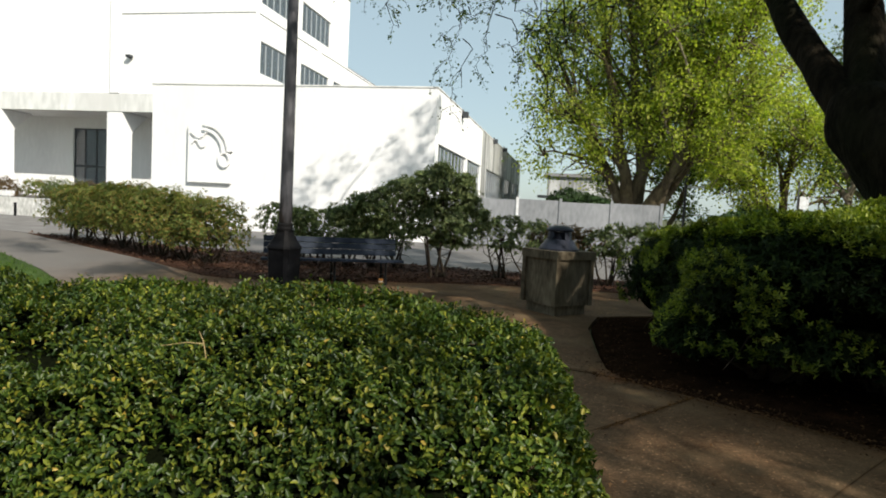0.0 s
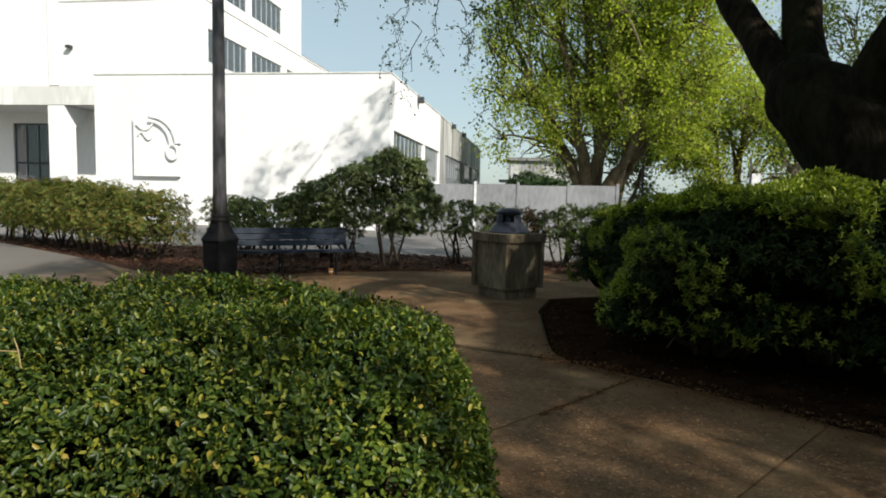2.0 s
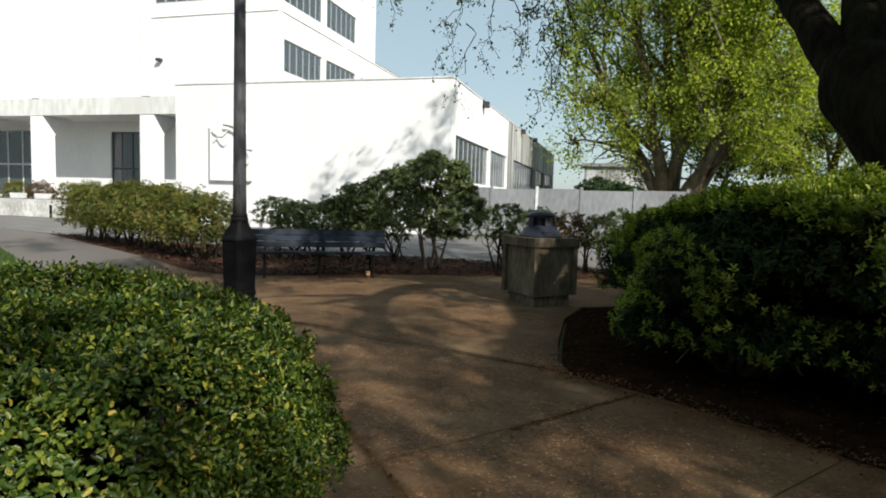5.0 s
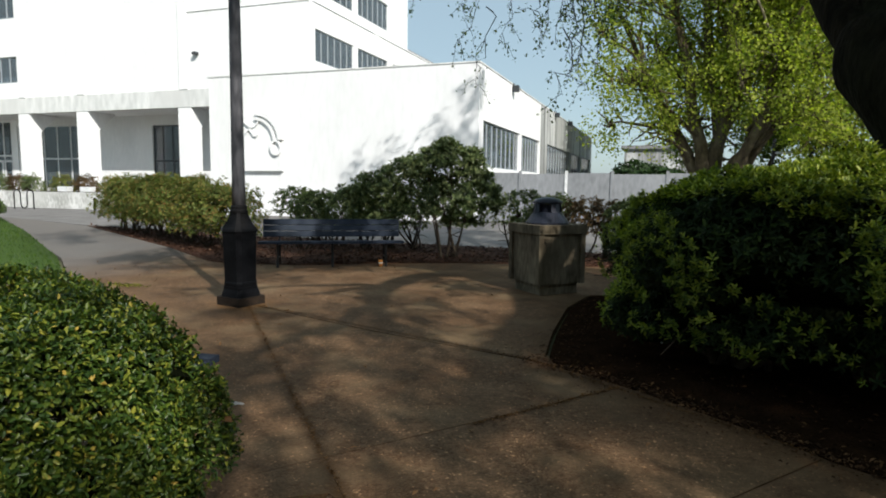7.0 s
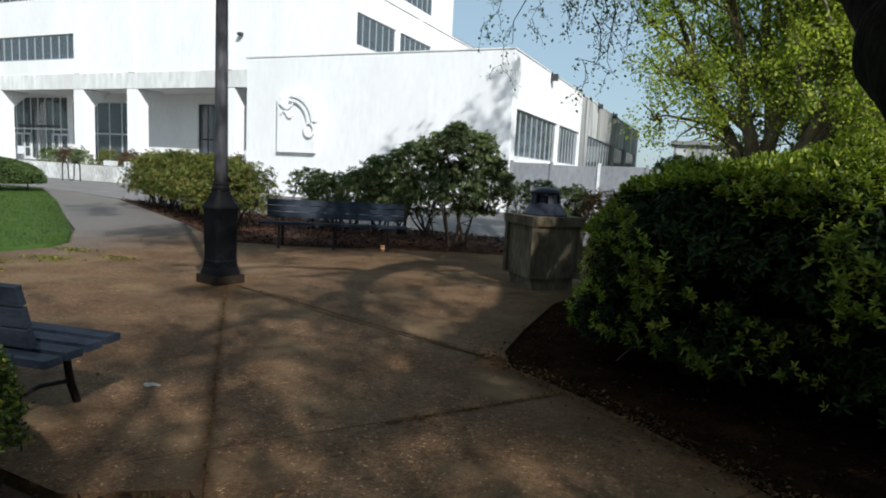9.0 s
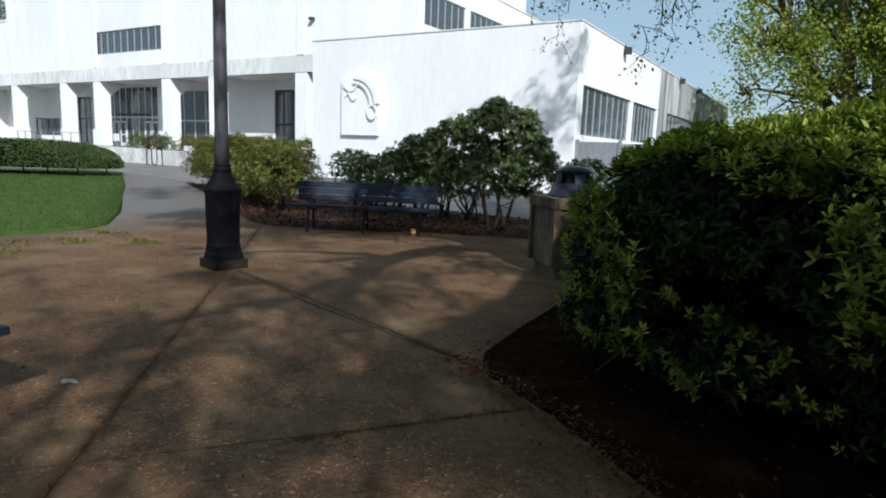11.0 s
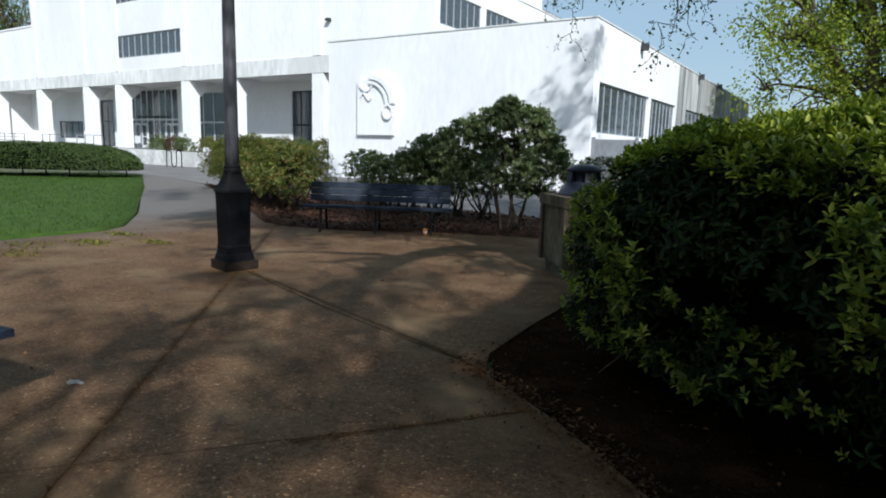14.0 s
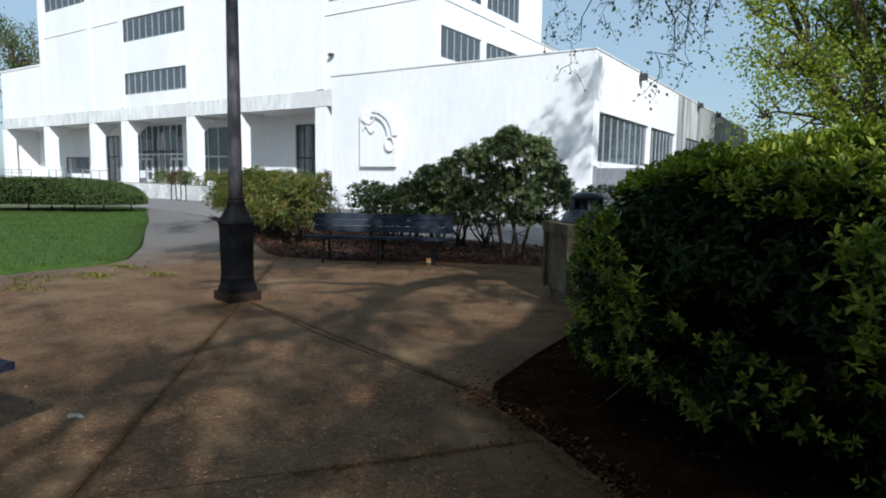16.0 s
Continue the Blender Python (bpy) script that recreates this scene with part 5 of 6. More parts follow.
small = [(-5.0, 13.0, 0.75), (-5.7, 13.2, 0.8), (-4.5, 13.2, 0.72), (-6.3, 13.3, 0.78), (-3.9, 13.3, 0.68), (-1.5, 12.9, 0.85), (-0.9, 13.2, 0.8), (1.3, 12.6, 0.85), (0.7, 12.9, 0.8), (2.0, 12.4, 0.9), (1.9, 11.2, 0.7)]
for i, (x, y, z) in enumerate(small):
    whorled("shrub", "small leggy green shrub with sparse leaves in mulch", "shrub", [(x, y), (x + 0.1, y + 0.08)],
            [(x, y, z, 0.42, 0.4, 0.42), (x + 0.2, y + 0.1, z + 0.18, 0.32, 0.3, 0.3), (x - 0.22, y, z - 0.08, 0.3, 0.3, 0.32)], 260, 6, 0.085, 0.34, L_SHRUB, 40 + i, "green shrubs in the bed", sink=0.5, bare=0.12, core=False)
for i, (x, y, z) in enumerate([(-0.2, 13.1, 0.75), (0.25, 13.3, 0.7), (-0.6, 13.6, 0.7)]):
    whorled("shrub", "small reddish-leaved shrub in the mulch bed", "shrub", [(x, y)],
            [(x, y, z, 0.42, 0.4, 0.45), (x + 0.2, y, z + 0.1, 0.3, 0.3, 0.35)], 260, 6, 0.06, 0.4, L_RED, 60 + i, "red shrubs in the bed", sink=0.5, bare=0.1, core=False)
row = [(-13.7, 14.7), (-12.8, 14.25), (-11.9, 13.8), (-11.0, 13.35), (-10.1, 12.9), (-9.2, 12.4), (-8.3, 11.95), (-7.5, 11.6)]
for i, (x, y) in enumerate(row):
    z = (0.86, 0.92, 0.84, 0.95, 0.88, 0.93, 0.83, 0.8)[i]
    whorled("shrub", "olive-yellow twiggy shrub with bare lower stems", "shrub", [(x, y), (x + 0.15, y - 0.1)],
            [(x, y, z - 0.1, 0.8, 0.75, 0.68), (x + 0.4, y - 0.1, z - 0.2, 0.5, 0.55, 0.5), (x - 0.3, y + 0.2, z + 0.1, 0.4, 0.4, 0.5)], 2900, 7, 0.054, 0.45, L_YELLOW, 70 + i, "olive shrubs in a row", sink=0.6, bare=0.07, core=False, rough=0.32, full=False)
for i, (x, y, z, r) in enumerate([(-6.4, 12.6, 0.95, 0.55), (-5.9, 12.3, 0.85, 0.45)]):
    whorled("shrub", "green shrub at the end of the olive shrubs", "shrub", [(x, y)], [(x, y, z, r, r, 0.42), (x + 0.2, y, z - 0.2, r, r, 0.35)], 420, 7, 0.06, 0.4, L_SHRUB, 80 + i, "green shrubs in the bed", sink=0.5, bare=0.06, core=False)
# shrubs on the terrace
for i, (x, y) in enumerate([(-34.5, 25.4), (-33.2, 25.6), (-31.8, 25.4), (-29.6, 25.5), (-27.8, 25.4), (-26.0, 25.6), (-24.6, 25.4), (-23.0, 25.4), (-21.6, 25.3), (-20.3, 25.5)]):
    lm = L_RED if i % 3 == 1 else L_YELLOW if i % 2 else L_SHRUB
    whorled("shrub", "low mixed shrub on the terrace bed", "shrub", [(x, y)], [(x, y, 1.2, 0.78, 0.45, 0.55), (x + 0.5, y, 1.05, 0.55, 0.4, 0.42)], 800, 6, 0.075, 0.42, lm, 90 + i, "terrace shrubs", sink=0.5, bare=0.08, core=False, rough=0.35, full=False)

# oval clipped hedge on the lawn
oval = thing("oval_hedge", "low clipped oval dark green hedge on the lawn", "hedge")
g2 = np.random.default_rng(5)
n = 20000
d = rand_dirs(n, g2)
d[:, 2] = np.abs(d[:, 2])
rot = np.array([[0.79, -0.61, 0], [0.61, 0.79, 0], [0, 0, 1.0]])
sup = np.sign(d) * np.abs(d) ** 0.75
p = (sup * np.array([3.4, 1.35, 0.95]) * (1 - 0.05 * g2.random(n))[:, None]) @ rot.T + np.array([-22.5, 13.4, 0.3])
mesh_part("foliage", leaves_mesh("foliage", p, unit(rand_dirs(n, g2) + 0.6 * d), d + 0.3, g2.uniform(0.05, 0.09, n), 0.035, 0.2, False), L_OVAL, oval, kind="stuff")
# solid oval filler, shade between the leaves painted as near-black
bm = bmesh.new()
bmesh.ops.create_icosphere(bm, subdivisions=4, radius=1)
for v in bm.verts:
    q = np.array(v.co)
    q = (np.sign(q) * np.abs(q) ** 0.75) * np.array([3.3, 1.28, 0.9])
    q[2] = max(q[2], 0.0)
    v.co = Vector(rot @ q + np.array([-22.5, 13.4, 0.3]))
part("shade_core", bm, M_HEDGEBODY, oval, "solid core painted near-black for the shade inside the hedge")
for x in np.linspace(-2.8, 2.8, 7):
    foot = Vector(rot @ np.array([x, 0.2 * math.sin(x * 5), 0.0]) + np.array([-22.5, 13.4, 0.0]))
    bm = bmesh.new()
    lathe(bm, [(0.035, -0.02), (0.025, 0.2), (0.02, 0.5)], 6, m=Matrix.Translation(foot))
    part("stem", bm, M_STEM, oval)


# ---- trees ----
def limb_run(a, b, r0, r1, g, n=9, sag=0.0, wig=0.12):
    f = np.linspace(0, 1, n)[:, None]
    L = np.linalg.norm(np.array(b) - np.array(a))
    p = np.array(a) * (1 - f) + np.array(b) * f
    w = np.cumsum(g.normal(0, wig * L / n, (n, 3)), 0)
    w -= f * w[-1]
    p = p + w
    p[:, 2] += sag * L * np.sin(f[:, 0] * math.pi)
    return p, np.linspace(r0, r1, n)


def grow(run, g, count, length, runs, tips, level, lift=0.3, droop=0.0, prune=False):
    """Side branches off a run, down to twigs whose places are kept in tips."""
    pts, rad = run
    for _ in range(count):
        i = g.integers(max(1, len(pts) // 3), len(pts))
        d = unit(g.normal(size=3) + np.array([0, 0, lift]) + 0.6 * unit(pts[-1] - pts[0]))
        l = length * g.uniform(0.6, 1.2)
        e = pts[i] + d * l
        e[2] -= droop * l
        if prune and e[2] < 2.2 + 0.4 * max(0.0, e[1]):
            continue
        sub = limb_run(pts[i], e, max(0.008, rad[i] * 0.55), max(0.004, rad[i] * 0.12), g, 6, 0.06, 0.25)
        runs.append(sub)
        if level > 0:
            grow(sub, g, 5, length * 0.5, runs, tips, level - 1, lift, droop, prune)
        else:
            tips.append(sub[0][2:])


def crown(tips, per, size, g, jitter):
    t = np.concatenate(tips)
    p = np.repeat(t, per, 0)
    n = len(p)
    p = p + g.normal(0, jitter, (n, 3))
    ax = rand_dirs(n, g) + np.array([0, 0, -0.3])
    ln = g.uniform(0.6, 1.3, n) * size
    return p, ax, rand_dirs(n, g) + np.array([0, 0, 0.7]), ln


g3 = np.random.default_rng(33)
near_tree = thing("park_tree", "big dark-barked tree with forked limbs and young leaves", "tree")
trunk = ([(4.35, 7.2, -0.1), (4.2, 7.3, 0.5), (4.05, 7.4, 1.3), (3.75, 7.6, 1.95), (3.4, 7.85, 2.45), (3.15, 8.0, 2.8), (3.1, 8.1, 3.05)], [0.85, 0.7, 0.6, 0.56, 0.5, 0.43, 0.26])
L1 = ([(3.25, 7.95, 2.55), (2.95, 8.3, 3.1), (2.7, 9.0, 3.95), (2.45, 9.7, 5.0), (2.0, 10.6, 6.4), (1.2, 11.8, 7.8), (0.4, 12.8, 8.8)], [0.28, 0.22, 0.18, 0.16, 0.13, 0.1, 0.055])
L2 = ([(3.2, 8.0, 2.7), (3.27, 8.3, 3.3), (3.32, 8.65, 4.1), (3.3, 9.0, 5.5), (3.6, 9.3, 7.5), (3.9, 9.6, 9.5), (4.0, 10, 11.5)], [0.3, 0.23, 0.21, 0.2, 0.18, 0.13, 0.06])
# upper L3 and all of L4 are unseen, routed to cast the slabs' shadow bands
L3 = ([(3.6, 7.7, 2.4), (3.75, 7.35, 3.0), (4.1, 6.9, 3.8), (4.3, 5.8, 5.1), (4.3, 4.5, 6.5), (4.75, 2.4, 7.0), (5.6, 0.9, 7.4), (7.0, -0.8, 7.8)], [0.32, 0.26, 0.22, 0.2, 0.17, 0.15, 0.14, 0.07])
L4 = ([(4.25, 5.9, 5.0), (6.0, 3.4, 6.3), (7.1, 1.5, 7.0), (7.5, -0.2, 7.4), (8.0, -1.5, 7.8), (8.6, -3.2, 8.2)], [0.19, 0.18, 0.17, 0.16, 0.14, 0.08])


def gnarled(name, run, sides):
    """A limb as a smooth run through its places, with swellings and ridged bark."""
    pts, rad = np.array(run[0], float), np.array(run[1], float)
    u, v = np.arange(len(pts)), np.linspace(0, len(pts) - 1, 8 * len(pts))
    for _ in range(2):
        pts, rad = np.column_stack([np.interp(v, u, pts[:, i]) for i in range(3)]), np.interp(v, u, rad)
        ker = np.ones(7) / 7
        pts = np.column_stack([np.convolve(np.pad(pts[:, i], 3, "edge"), ker, "valid") for i in range(3)])
        rad = np.convolve(np.pad(rad, 3, "edge"), ker, "valid")
        u = v
    co, faces = tube_arrays(pts, rad, sides)
    axis = np.repeat(pts, sides, 0)
    co = axis + (co - axis) * (1 + 0.1 * noise3(co, 2.6, 3.0) + 0.06 * noise3(co * np.array([1, 1, 0.4]), 9.0, 1.0))[:, None]
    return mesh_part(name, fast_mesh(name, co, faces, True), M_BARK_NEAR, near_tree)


gnarled("trunk", trunk, 40)
for l in (L1, L2, L3, L4):
    gnarled("limb", l, 24)
runs, tips = [], []
big = []
# mostly unseen limbs, added to shade the ground and block overhead sky
for a, b, r in (((4.3, 5.8, 5.1), (8.6, 3.6, 8.2), 0.16), ((3.6, 9.3, 7.5), (7.8, 8.4, 10.0), 0.13),
                ((2.45, 9.7, 5.0), (-1.4, 15.4, 7.4), 0.11), ((3.3, 9.0, 5.5), (4.6, 13.5, 9.0), 0.12),
                ((5.6, 0.9, 7.4), (10.5, -0.5, 9.5), 0.1), ((2.0, 10.6, 6.4), (-3.2, 13.6, 8.6), 0.08), ((3.9, 9.6, 9.5), (3.4, 15.6, 12.6), 0.09), ((3.9, 9.6, 9.5), (2.2, 17.0, 11.4), 0.09),
                ((4.1, 6.9, 3.8), (8.4, 5.6, 6.0), 0.12), ((7.1, 1.5, 7.0), (10.2, 0.6, 6.6), 0.1), ((7.5, -0.2, 7.4), (11.2, -1.8, 7.2), 0.1), ((6.0, 3.4, 6.3), (9.6, 2.2, 5.2), 0.1), ((7.1, 1.5, 7.0), (9.0, 0.2, 5.2), 0.08), ((8.0, -1.5, 7.8), (12.0, -2.2, 9.0), 0.08), ((1.2, 11.8, 7.8), (0.4, 16.5, 11.5), 0.08), ((4.3, 4.5, 6.5), (9.4, 1.2, 7.0), 0.1),
                ((4.3, 4.5, 6.5), (6.6, -3.4, 8.4), 0.07), ((5.6, 0.9, 7.4), (9.3, -2.2, 7.6), 0.1), ((5.6, 0.9, 7.4), (7.8, -4.6, 7.6), 0.1), ((7.0, -0.8, 7.8), (11.0, -3.2, 8.6), 0.08), ((5.6, 0.9, 7.4), (9.0, -4.0, 9.5), 0.1), ((4.3, 5.8, 5.1), (11.0, 1.5, 8.0), 0.14),
                ((4.3, 5.8, 5.1), (3.0, 2.0, 8.5), 0.1), ((3.6, 9.3, 7.5), (10.0, 5.0, 10.5), 0.12), ((2.0, 10.6, 6.4), (0.0, 8.0, 10.0), 0.08),
                ((3.6, 9.3, 7.5), (-3.0, 6.0, 11.0), 0.12), ((3.6, 9.3, 7.5), (-4.4, 10.0, 11.0), 0.11), ((3.9, 9.6, 9.5), (-0.5, 3.0, 12.0), 0.1), ((3.9, 9.6, 9.5), (-5.0, 13.0, 11.5), 0.09), ((3.6, 9.3, 7.5), (2.2, 4.6, 11.5), 0.1), ((3.9, 9.6, 9.5), (-2.2, 9.5, 13.0), 0.09), ((3.9, 9.6, 9.5), (6.5, 10.5, 13.0), 0.08),
                ((4.1, 6.9, 3.8), (2.2, 3.2, 8.0), 0.1), ((4.3, 4.5, 6.5), (2.8, 0.6, 9.2), 0.1), ((4.3, 5.8, 5.1), (0.6, 4.6, 9.2), 0.1), ((5.6, 0.9, 7.4), (4.5, -0.8, 9.8), 0.1)):
    run = limb_run(a, b, r, 0.025, g3, 10, 0.08, 0.22)
    # leaves out limbs whose shadow would land mid-square
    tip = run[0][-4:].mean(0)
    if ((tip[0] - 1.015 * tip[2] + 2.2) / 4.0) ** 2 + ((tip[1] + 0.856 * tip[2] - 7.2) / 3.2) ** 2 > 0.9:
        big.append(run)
runs += big
for run in big + [L1, L2, L3, L4]:
    run = (np.array(run[0], float), np.array(run[1], float))
    grow(run, g3, 15, 2.0, runs, tips, 1, 0.2, 0.05, True)
# hanging twigs over the square
low_tips = []
for c, k in (((-4.6, 15.0, 7.4), 4), ((-3.0, 15.2, 7.2), 7), ((-1.7, 15.3, 7.3), 7), ((-0.6, 15.0, 6.6), 9), ((0.0, 15.2, 6.3), 5), ((1.0, 13.2, 6.4), 6)):
    for _ in range(k):
        s = np.array(c) + g3.normal(0, 0.7, 3)
        e = s + np.array([g3.normal(0, 0.5), g3.normal(0, 0.5), -g3.uniform(0.8, 2.0)])
        sub = limb_run(s, e, 0.016, 0.005, g3, 7, 0.0, 0.8)
        runs.append(sub)
        grow(sub, g3, 6, 0.5, runs, low_tips, 0, -0.1, 0.3)


def kept_for_shade(q):
    """Shapes the unseen crown by where its shade lands: thin over the square, full over the soil bed, ragged elsewhere.
    """
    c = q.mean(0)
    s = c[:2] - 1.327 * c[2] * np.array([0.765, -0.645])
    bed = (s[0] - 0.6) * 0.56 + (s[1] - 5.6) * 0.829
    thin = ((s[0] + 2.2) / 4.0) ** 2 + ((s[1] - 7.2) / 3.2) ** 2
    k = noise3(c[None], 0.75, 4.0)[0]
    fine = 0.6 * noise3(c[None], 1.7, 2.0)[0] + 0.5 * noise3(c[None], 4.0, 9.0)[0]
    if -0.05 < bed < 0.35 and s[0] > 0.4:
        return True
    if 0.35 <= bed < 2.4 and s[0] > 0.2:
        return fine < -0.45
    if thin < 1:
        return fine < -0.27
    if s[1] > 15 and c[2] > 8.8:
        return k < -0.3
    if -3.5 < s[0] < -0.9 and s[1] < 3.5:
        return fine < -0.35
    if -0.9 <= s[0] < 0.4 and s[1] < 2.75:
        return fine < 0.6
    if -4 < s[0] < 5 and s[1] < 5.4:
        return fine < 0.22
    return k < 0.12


tips = [q for q in tips if kept_for_shade(q)]
mesh_part("branch_mass", tubes_mesh("branch_mass", [q for q in runs if q[1][0] > 0.13 or kept_for_shade(q[0]) or (q[0][0][1] > 11.5 and q[0][0][2] < 9)], 6), M_BARK_NEAR, near_tree, kind="stuff")
pa, aa, ua, la = crown(tips, 13, 0.14, g3, 0.15)
pb, ab, ub, lb = crown(low_tips, 3, 0.085, g3, 0.07)
p, ax, up, ln = np.concatenate([pa, pb]), np.concatenate([aa, ab]), np.concatenate([ua, ub]), np.concatenate([la, lb])
mesh_part("foliage", leaves_mesh("foliage", p, ax, up, ln, ln * 0.62, 0.2, False), L_NEAR, near_tree, kind="stuff")


def plane_tree(name, label, base, stems, lobes, count, size, leafmat, bark, seed, group="", spray=0.35):
    """A broad tree: several leaning stems and a crown of leaf sprays gathered round branches in lobes (x, y, z, r)."""
    g = np.random.default_rng(seed)
    t = thing(name, label, "tree", group=group)
    runs, tips = [], []
    mains = []
    for (ex, ey, ez), r in stems:
        run = limb_run(np.array(base) + g.normal(0, 0.25, 3) * np.array([1, 1, 0]), (ex, ey, ez), r, r * 0.25, g, 10, 0.0, 0.12)
        mains.append(run)
    mesh_part("trunk", tubes_mesh("trunk", mains, 12), bark, t)
    for l in lobes:
        c, r = np.array(l[:3]), l[3]
        near = min(mains, key=lambda m: np.min(np.linalg.norm(m[0] - c, axis=1)))
        i = int(np.argmin(np.linalg.norm(near[0] - c, axis=1)))
        run = limb_run(near[0][max(0, i - 2)], c + g.normal(0, r * 0.3, 3), near[1][i] * 0.6 + 0.04, 0.05, g, 8, 0.05, 0.2)
        runs.append(run)
        for _ in range(7):
            d = rand_dirs(1, g)[0]
            sub = limb_run(run[0][g.integers(3, 8)], c + d * r * g.uniform(0.6, 1.0), 0.08, 0.018, g, 6, 0.0, 0.25)
            runs.append(sub)
            tips.append(sub[0][2:])
    mesh_part("branch_mass", tubes_mesh("branch_mass", runs, 5), bark, t, kind="stuff")
    L = np.array(lobes)
    w = L[:, 3] ** 2
    k = g.choice(len(L), count // 14, p=w / w.sum())
    d = rand_dirs(len(k), g)
    c = L[k, :3] + d * L[k, 3:4] * (g.random(len(k)) ** 0.45)[:, None] * np.array([1, 1, 0.85])
    c = c[noise3(c, 1.1, seed) + 0.4 * noise3(c, 3.0, seed + 5) < 0.16]
    P = np.repeat(c, 14, 0) + g.normal(0, spray, (len(c) * 14, 3)) * np.array([1, 1, 1.2])
    n = len(P)
    ln = g.uniform(0.6, 1.3, n) * size
    mesh_part("foliage", leaves_mesh("foliage", P, rand_dirs(n, g) + np.array([0, 0, -0.5]), rand_dirs(n, g) + np.array([0.5, -0.5, 0.9]), ln, ln * 0.75, 0.2, False), leafmat, t, kind="stuff")
    return t


def lobes_in(center, radii, count, r, seed):
    g = np.random.default_rng(seed)
    out = []
    for _ in range(count):
        d = rand_dirs(1, g)[0] * g.random() ** 0.4
        out.append((*(np.array(center) + d * np.array(radii)), r * g.uniform(0.7, 1.25)))
    return out


plane_tree("plane_tree", "large spreading plane tree with fresh yellow-green leaves", (4.4, 46, -0.2),
           [((-2.0, 45.5, 13), 0.46), ((0.5, 46, 18), 0.5), ((2.8, 47, 21), 0.5), ((6.5, 46, 22), 0.55), ((11.5, 45, 17), 0.75), ((8.5, 42.5, 12), 0.42), ((13.5, 45, 12), 0.36)],
           lobes_in((6.2, 46, 14.5), (8.6, 6, 10.5), 64, 3.0, 3) + [(-2.4, 45, 5.5, 2.2), (-2.6, 45, 9, 2.4), (0.5, 44, 5.5, 2.2), (9, 43, 6, 2.4), (-2.5, 44.5, 12, 2.2), (-1.0, 45, 15, 2.4), (1.5, 45, 19, 2.4), (-0.5, 44, 8, 2.4), (-2.8, 45, 14, 2.2), (-1.5, 44, 18, 2.4), (0.0, 45, 21, 2.4)], 150000, 0.22, L_SYC, M_BARK_SYC, 31, spray=0.34)
plane_tree("street_tree", "broad street tree with yellow-green foliage", (16.5, 54, -0.2),
           [((13, 54, 9), 0.35), ((17, 54, 12), 0.4), ((20.5, 54, 9), 0.3)],
           lobes_in((16.5, 54, 7.2), (9.5, 4, 5.2), 40, 2.2, 4), 50000, 0.22, L_SYC, M_BARK_SYC, 32, "street trees")
plane_tree("street_tree", "tall green street tree behind the plane tree", (28, 60, -0.2),
           [((26, 60, 12), 0.4), ((30, 60, 14), 0.4)], lobes_in((27, 60, 11), (9, 4, 9), 30, 2.6, 6), 30000, 0.28, L_FAR, M_BARK_SYC, 34, "street trees")
plane_tree("street_tree", "dark green street tree down the road", (9, 66, -0.2),
           [((9, 66, 9), 0.35), ((12, 66, 8), 0.3)], lobes_in((10, 66, 8), (10, 4, 6.5), 26, 2.6, 7), 24000, 0.3, L_FAR, M_BARK_SYC, 35, "street trees")
plane_tree("street_tree", "slim young street tree near the sign", (9.3, 23.4, -0.2),
           [((9.3, 23.4, 3.2), 0.09), ((9.9, 23.6, 3.4), 0.05)], lobes_in((9.5, 23.5, 3.3), (1.3, 1.0, 1.0), 9, 0.6, 8), 3000, 0.12, L_FAR, M_BARK_SYC, 36, "street trees")
plane_tree("far_tree", "sparse bare-branched tree behind the building", (-104, 46, -0.2),
           [((-104, 46, 16), 0.5), ((-100, 46, 18), 0.4), ((-109, 46, 17), 0.4)], lobes_in((-104, 46, 18), (9, 5, 8), 26, 2.5, 9), 9000, 0.3, L_FAR, M_BARK_SYC, 37, "street trees")
# unseen trees, added behind the camera to cut the low sky light
for i, (x, y, h) in enumerate([(-15, -9, 9), (-7, -12, 10), (1, -13, 10), (9, -13, 10), (17, -9, 10), (21, -1, 10), (21, 8, 10), (-20, -3, 8)]):
    plane_tree("sky_blocking_tree", "dense dark green tree added out of view to block sky light", (x, y, -0.2), [((x - 1, y, h * 0.8), 0.3), ((x + 1.2, y + 0.4, h * 0.85), 0.3)],
               lobes_in((x, y, h * 0.5), (3.2, 2.4, h * 0.36), 22, 2.0, 50 + i), 9000, 0.42, L_DARKHEDGE, M_BARK_SYC, 60 + i, "park trees", 0.5)
for i, (x, y, r, h) in enumerate([(-0.3, 38.0, 1.6, 1.9), (1.0, 37.6, 1.5, 1.7), (11, 40, 3.0, 1.5), (16, 38.5, 3.5, 1.5), (21, 36, 3.5, 1.6), (26, 33, 3.5, 1.6), (31, 30, 3.5, 1.6)]):
    whorled("hedge_bush", "dark green clipped bush by the street", "shrub", [(x, y)], [(x, y, h * 0.75, r, 1.2, h * 0.75), (x + r * 0.5, y, h * 0.7, r * 0.7, 1.1, h * 0.7)], 900, 6, 0.2, 0.45, L_DARKHEDGE, 120 + i, "bushes by the street", sink=0.3, full=False)

# ---- street furniture beyond ----
mast = thing("traffic_signal", "grey traffic signal mast with a long arm", "traffic signal")
for nm, bm_args in (("pole", (9.75, 9.95, 59, 59.2, -0.1, 5.6)),):
    part(nm, boxed(*bm_args), M_POLE, mast)
part("mast_arm", boxed(10.0, 17.5, 59.03, 59.15, 4.35, 4.5), M_FRAME, mast)
sig = part("signal_head", boxed(12.4, 12.75, 58.8, 59.05, 3.9, 4.9), M_DARKFRAME, mast, bevel=0.04)
M_RED = plain("red_lamp", (0.6, 0.05, 0.02), 0.4)
bm = bmesh.new()
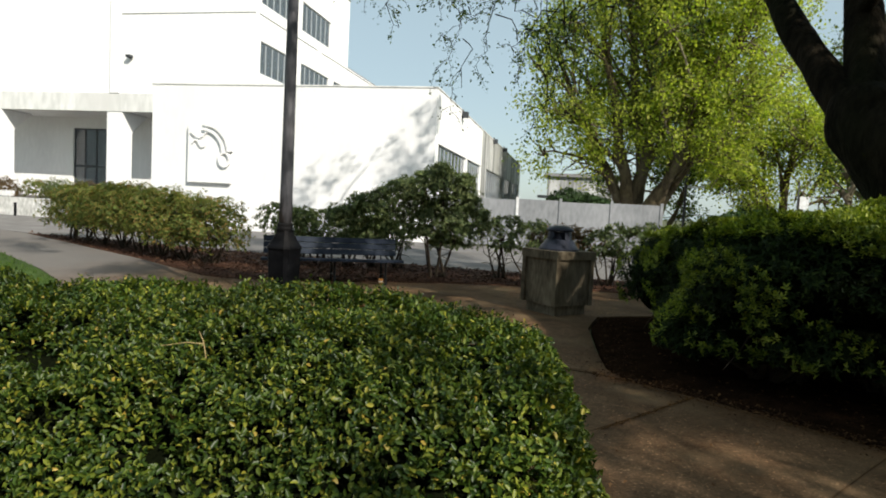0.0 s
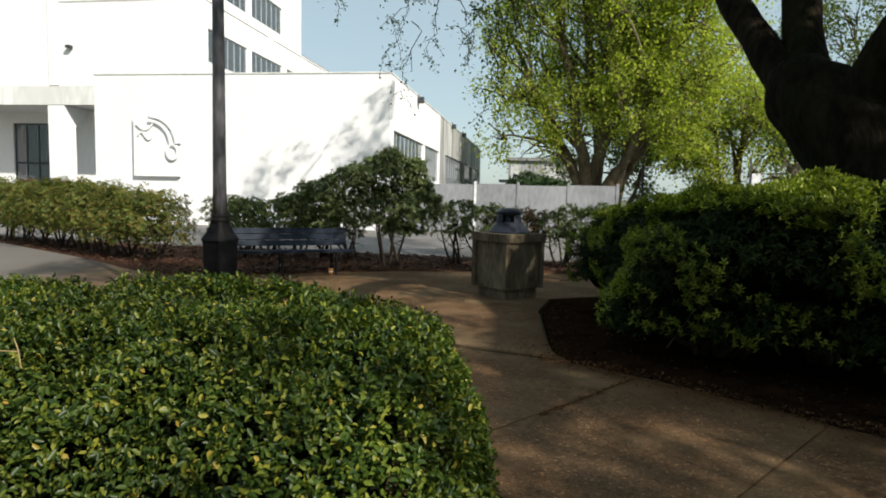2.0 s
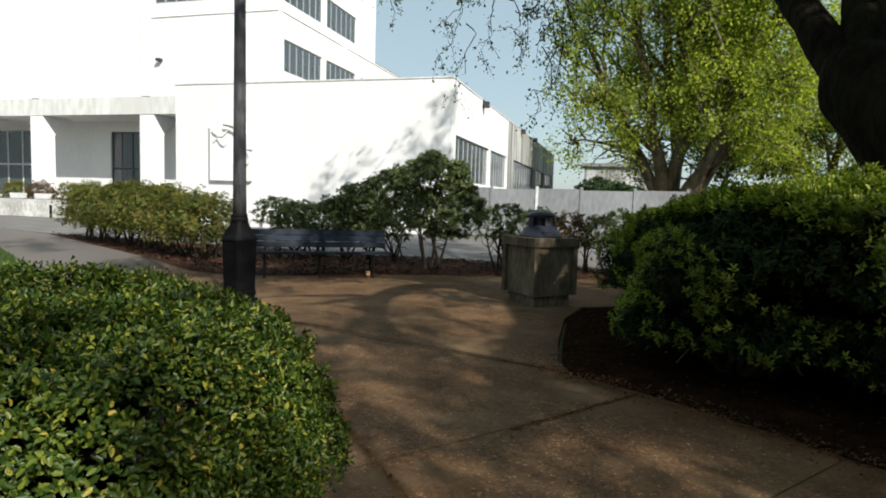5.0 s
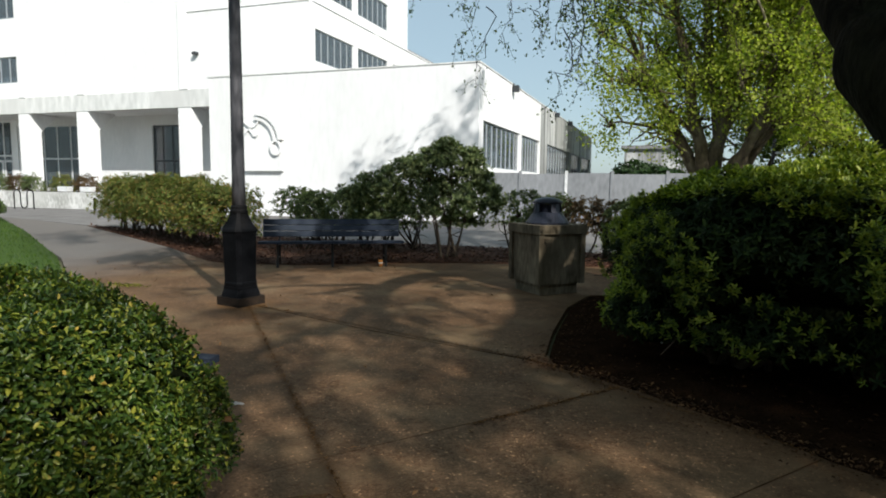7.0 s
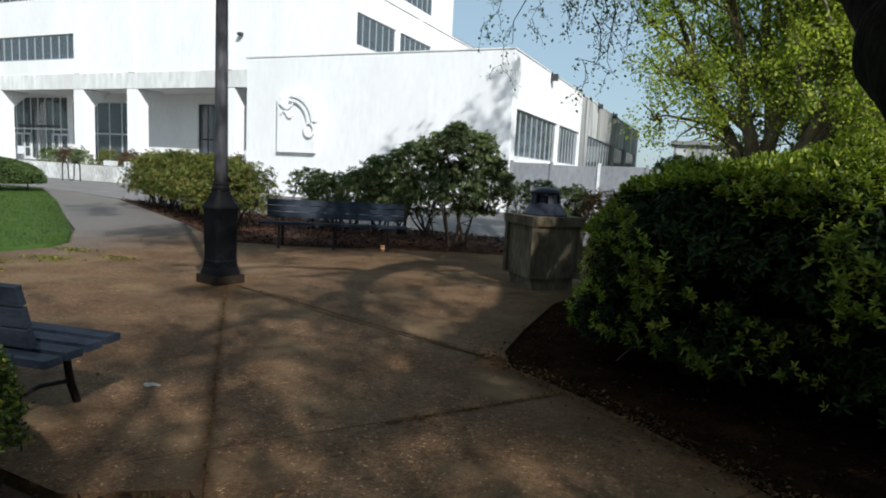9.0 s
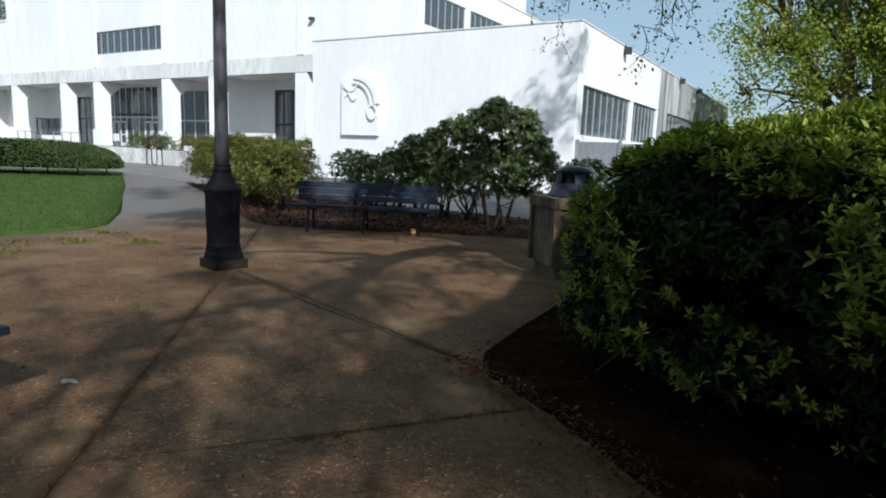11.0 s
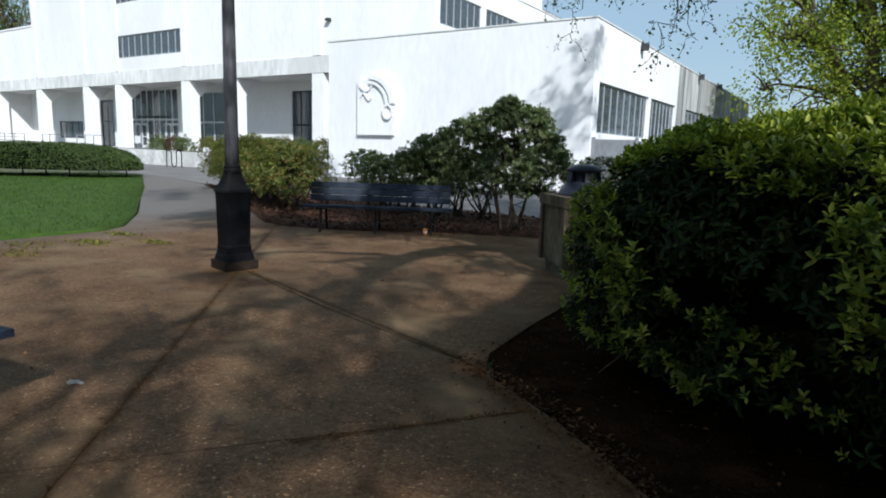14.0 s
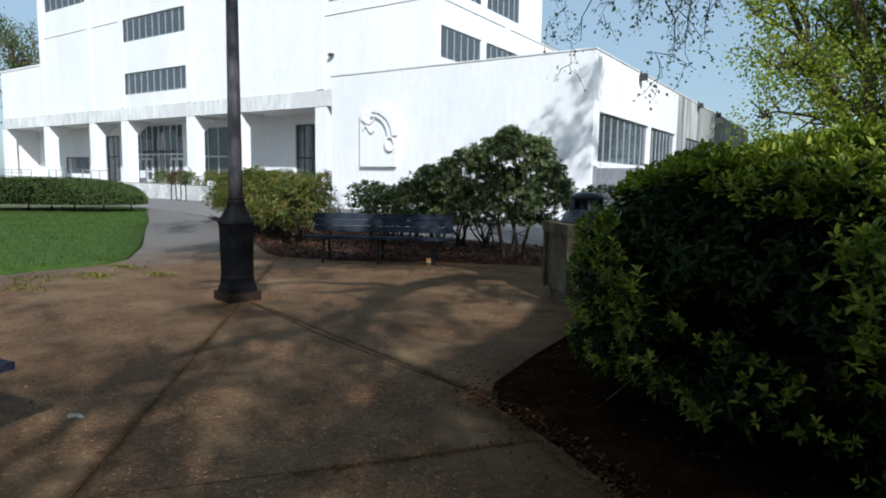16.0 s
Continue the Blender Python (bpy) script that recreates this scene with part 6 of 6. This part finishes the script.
lathe(bm, [(0.13, 0), (0.12, 0.05)], 14, m=pose(12.57, 58.8, 4.7, 90, 0, 0))
part("lamp_lens", bm, M_RED, sig, "red lens")
sign = thing("street_sign", "white sign plate on a thin grey post", "sign")
part("post", boxed(13.86, 13.94, 42.8, 42.88, -0.1, 4.2), M_POLE, sign)
part("plate", boxed(13.98, 14.5, 42.74, 42.78, 2.5, 3.3), M_FRAME, sign, bevel=0.01)
board = thing("roadside_sign", "red roadside sign board with yellow bars on a post", "sign")
part("post", boxed(16.1, 16.35, 37.0, 37.2, -0.1, 3.0), M_POLE, board)
panel = part("board", boxed(15.2, 17.6, 36.9, 37.1, 2.9, 4.7), plain("red_sign_paint", (0.5, 0.04, 0.02), 0.4), board, bevel=0.03)
M_BAR = plain("yellow_sign_paint", (0.8, 0.45, 0.04), 0.4)
for z, w in ((4.15, 1.5), (3.65, 1.9), (3.2, 1.3)):
    part("bar", boxed(15.5, 15.5 + w, 36.87, 36.895, z, z + 0.25), M_BAR, panel)

# ---- bike rack, rails, terrace lights ----
rack = thing("bike_rack", "black wave-shaped steel bike rack", "bike rack")
pts = []
for x0, k in ((0.0, 1), (0.46, -1), (0.92, 1)):
    for a in np.linspace(math.pi, 0, 12):
        zc = 0.72 if k > 0 else 0.26
        pts.append((-29.85 + x0 + 0.23 + 0.23 * math.cos(a), 23.0, zc + k * 0.23 * math.sin(a)))
pts = [(-29.85, 23.0, -0.02)] + pts + [(-29.85 + 1.38, 23.0, -0.02)]
mesh_part("tube", tubes_mesh("tube", [(np.array(pts), [0.03] * len(pts))], 8), M_IRON, rack)
bollard = thing("post", "short dark metal post by the retaining wall", "post")
part("shaft", boxed(-25.3, -25.22, 23.7, 23.78, -0.02, 0.6), M_IRON, bollard)
for i, (x, y) in enumerate([(-29.2, 24.9), (-27.6, 24.9)]):
    fl = thing("ground_floodlight", "white box floodlight on the terrace wall", "floodlight", group="terrace floodlights")
    part("housing", boxed(x, x + 0.7, y, y + 0.35, 0.86, 1.12), M_FRAME, fl, bevel=0.03)
    part("bracket", boxed(x + 0.3, x + 0.4, y + 0.1, y + 0.25, 0.74, 0.87), M_DARKFRAME, fl)
for i, (x0, x1, y) in enumerate([(-52.5, -48.5, 29.4), (-58.5, -54.5, 29.4), (-70.0, -60.0, 28.6)]):
    r = thing("handrail", "grey metal handrail beside the steps", "handrail", group="entrance handrails")
    for z in ((1.75, 1.45, 1.15) if i == 2 else (1.75,)):
        part("bar", boxed(x0, x1, y - 0.025, y + 0.025, z - 0.025, z + 0.025), M_FENCE, r)
    for x in np.linspace(x0, x1, 6 if i == 2 else 4):
        part("post", boxed(x - 0.03, x + 0.03, y - 0.03, y + 0.03, 0.7, 1.75), M_FENCE, r)
easel = thing("notice_board", "small white notice board outside the entrance", "sign")
part("plate", boxed(-46.6, -45.8, 31.0, 31.05, 1.2, 1.8), M_FRAME, easel)
part("leg", boxed(-46.25, -46.15, 31.05, 31.1, 0.78, 1.8), M_FENCE, easel)
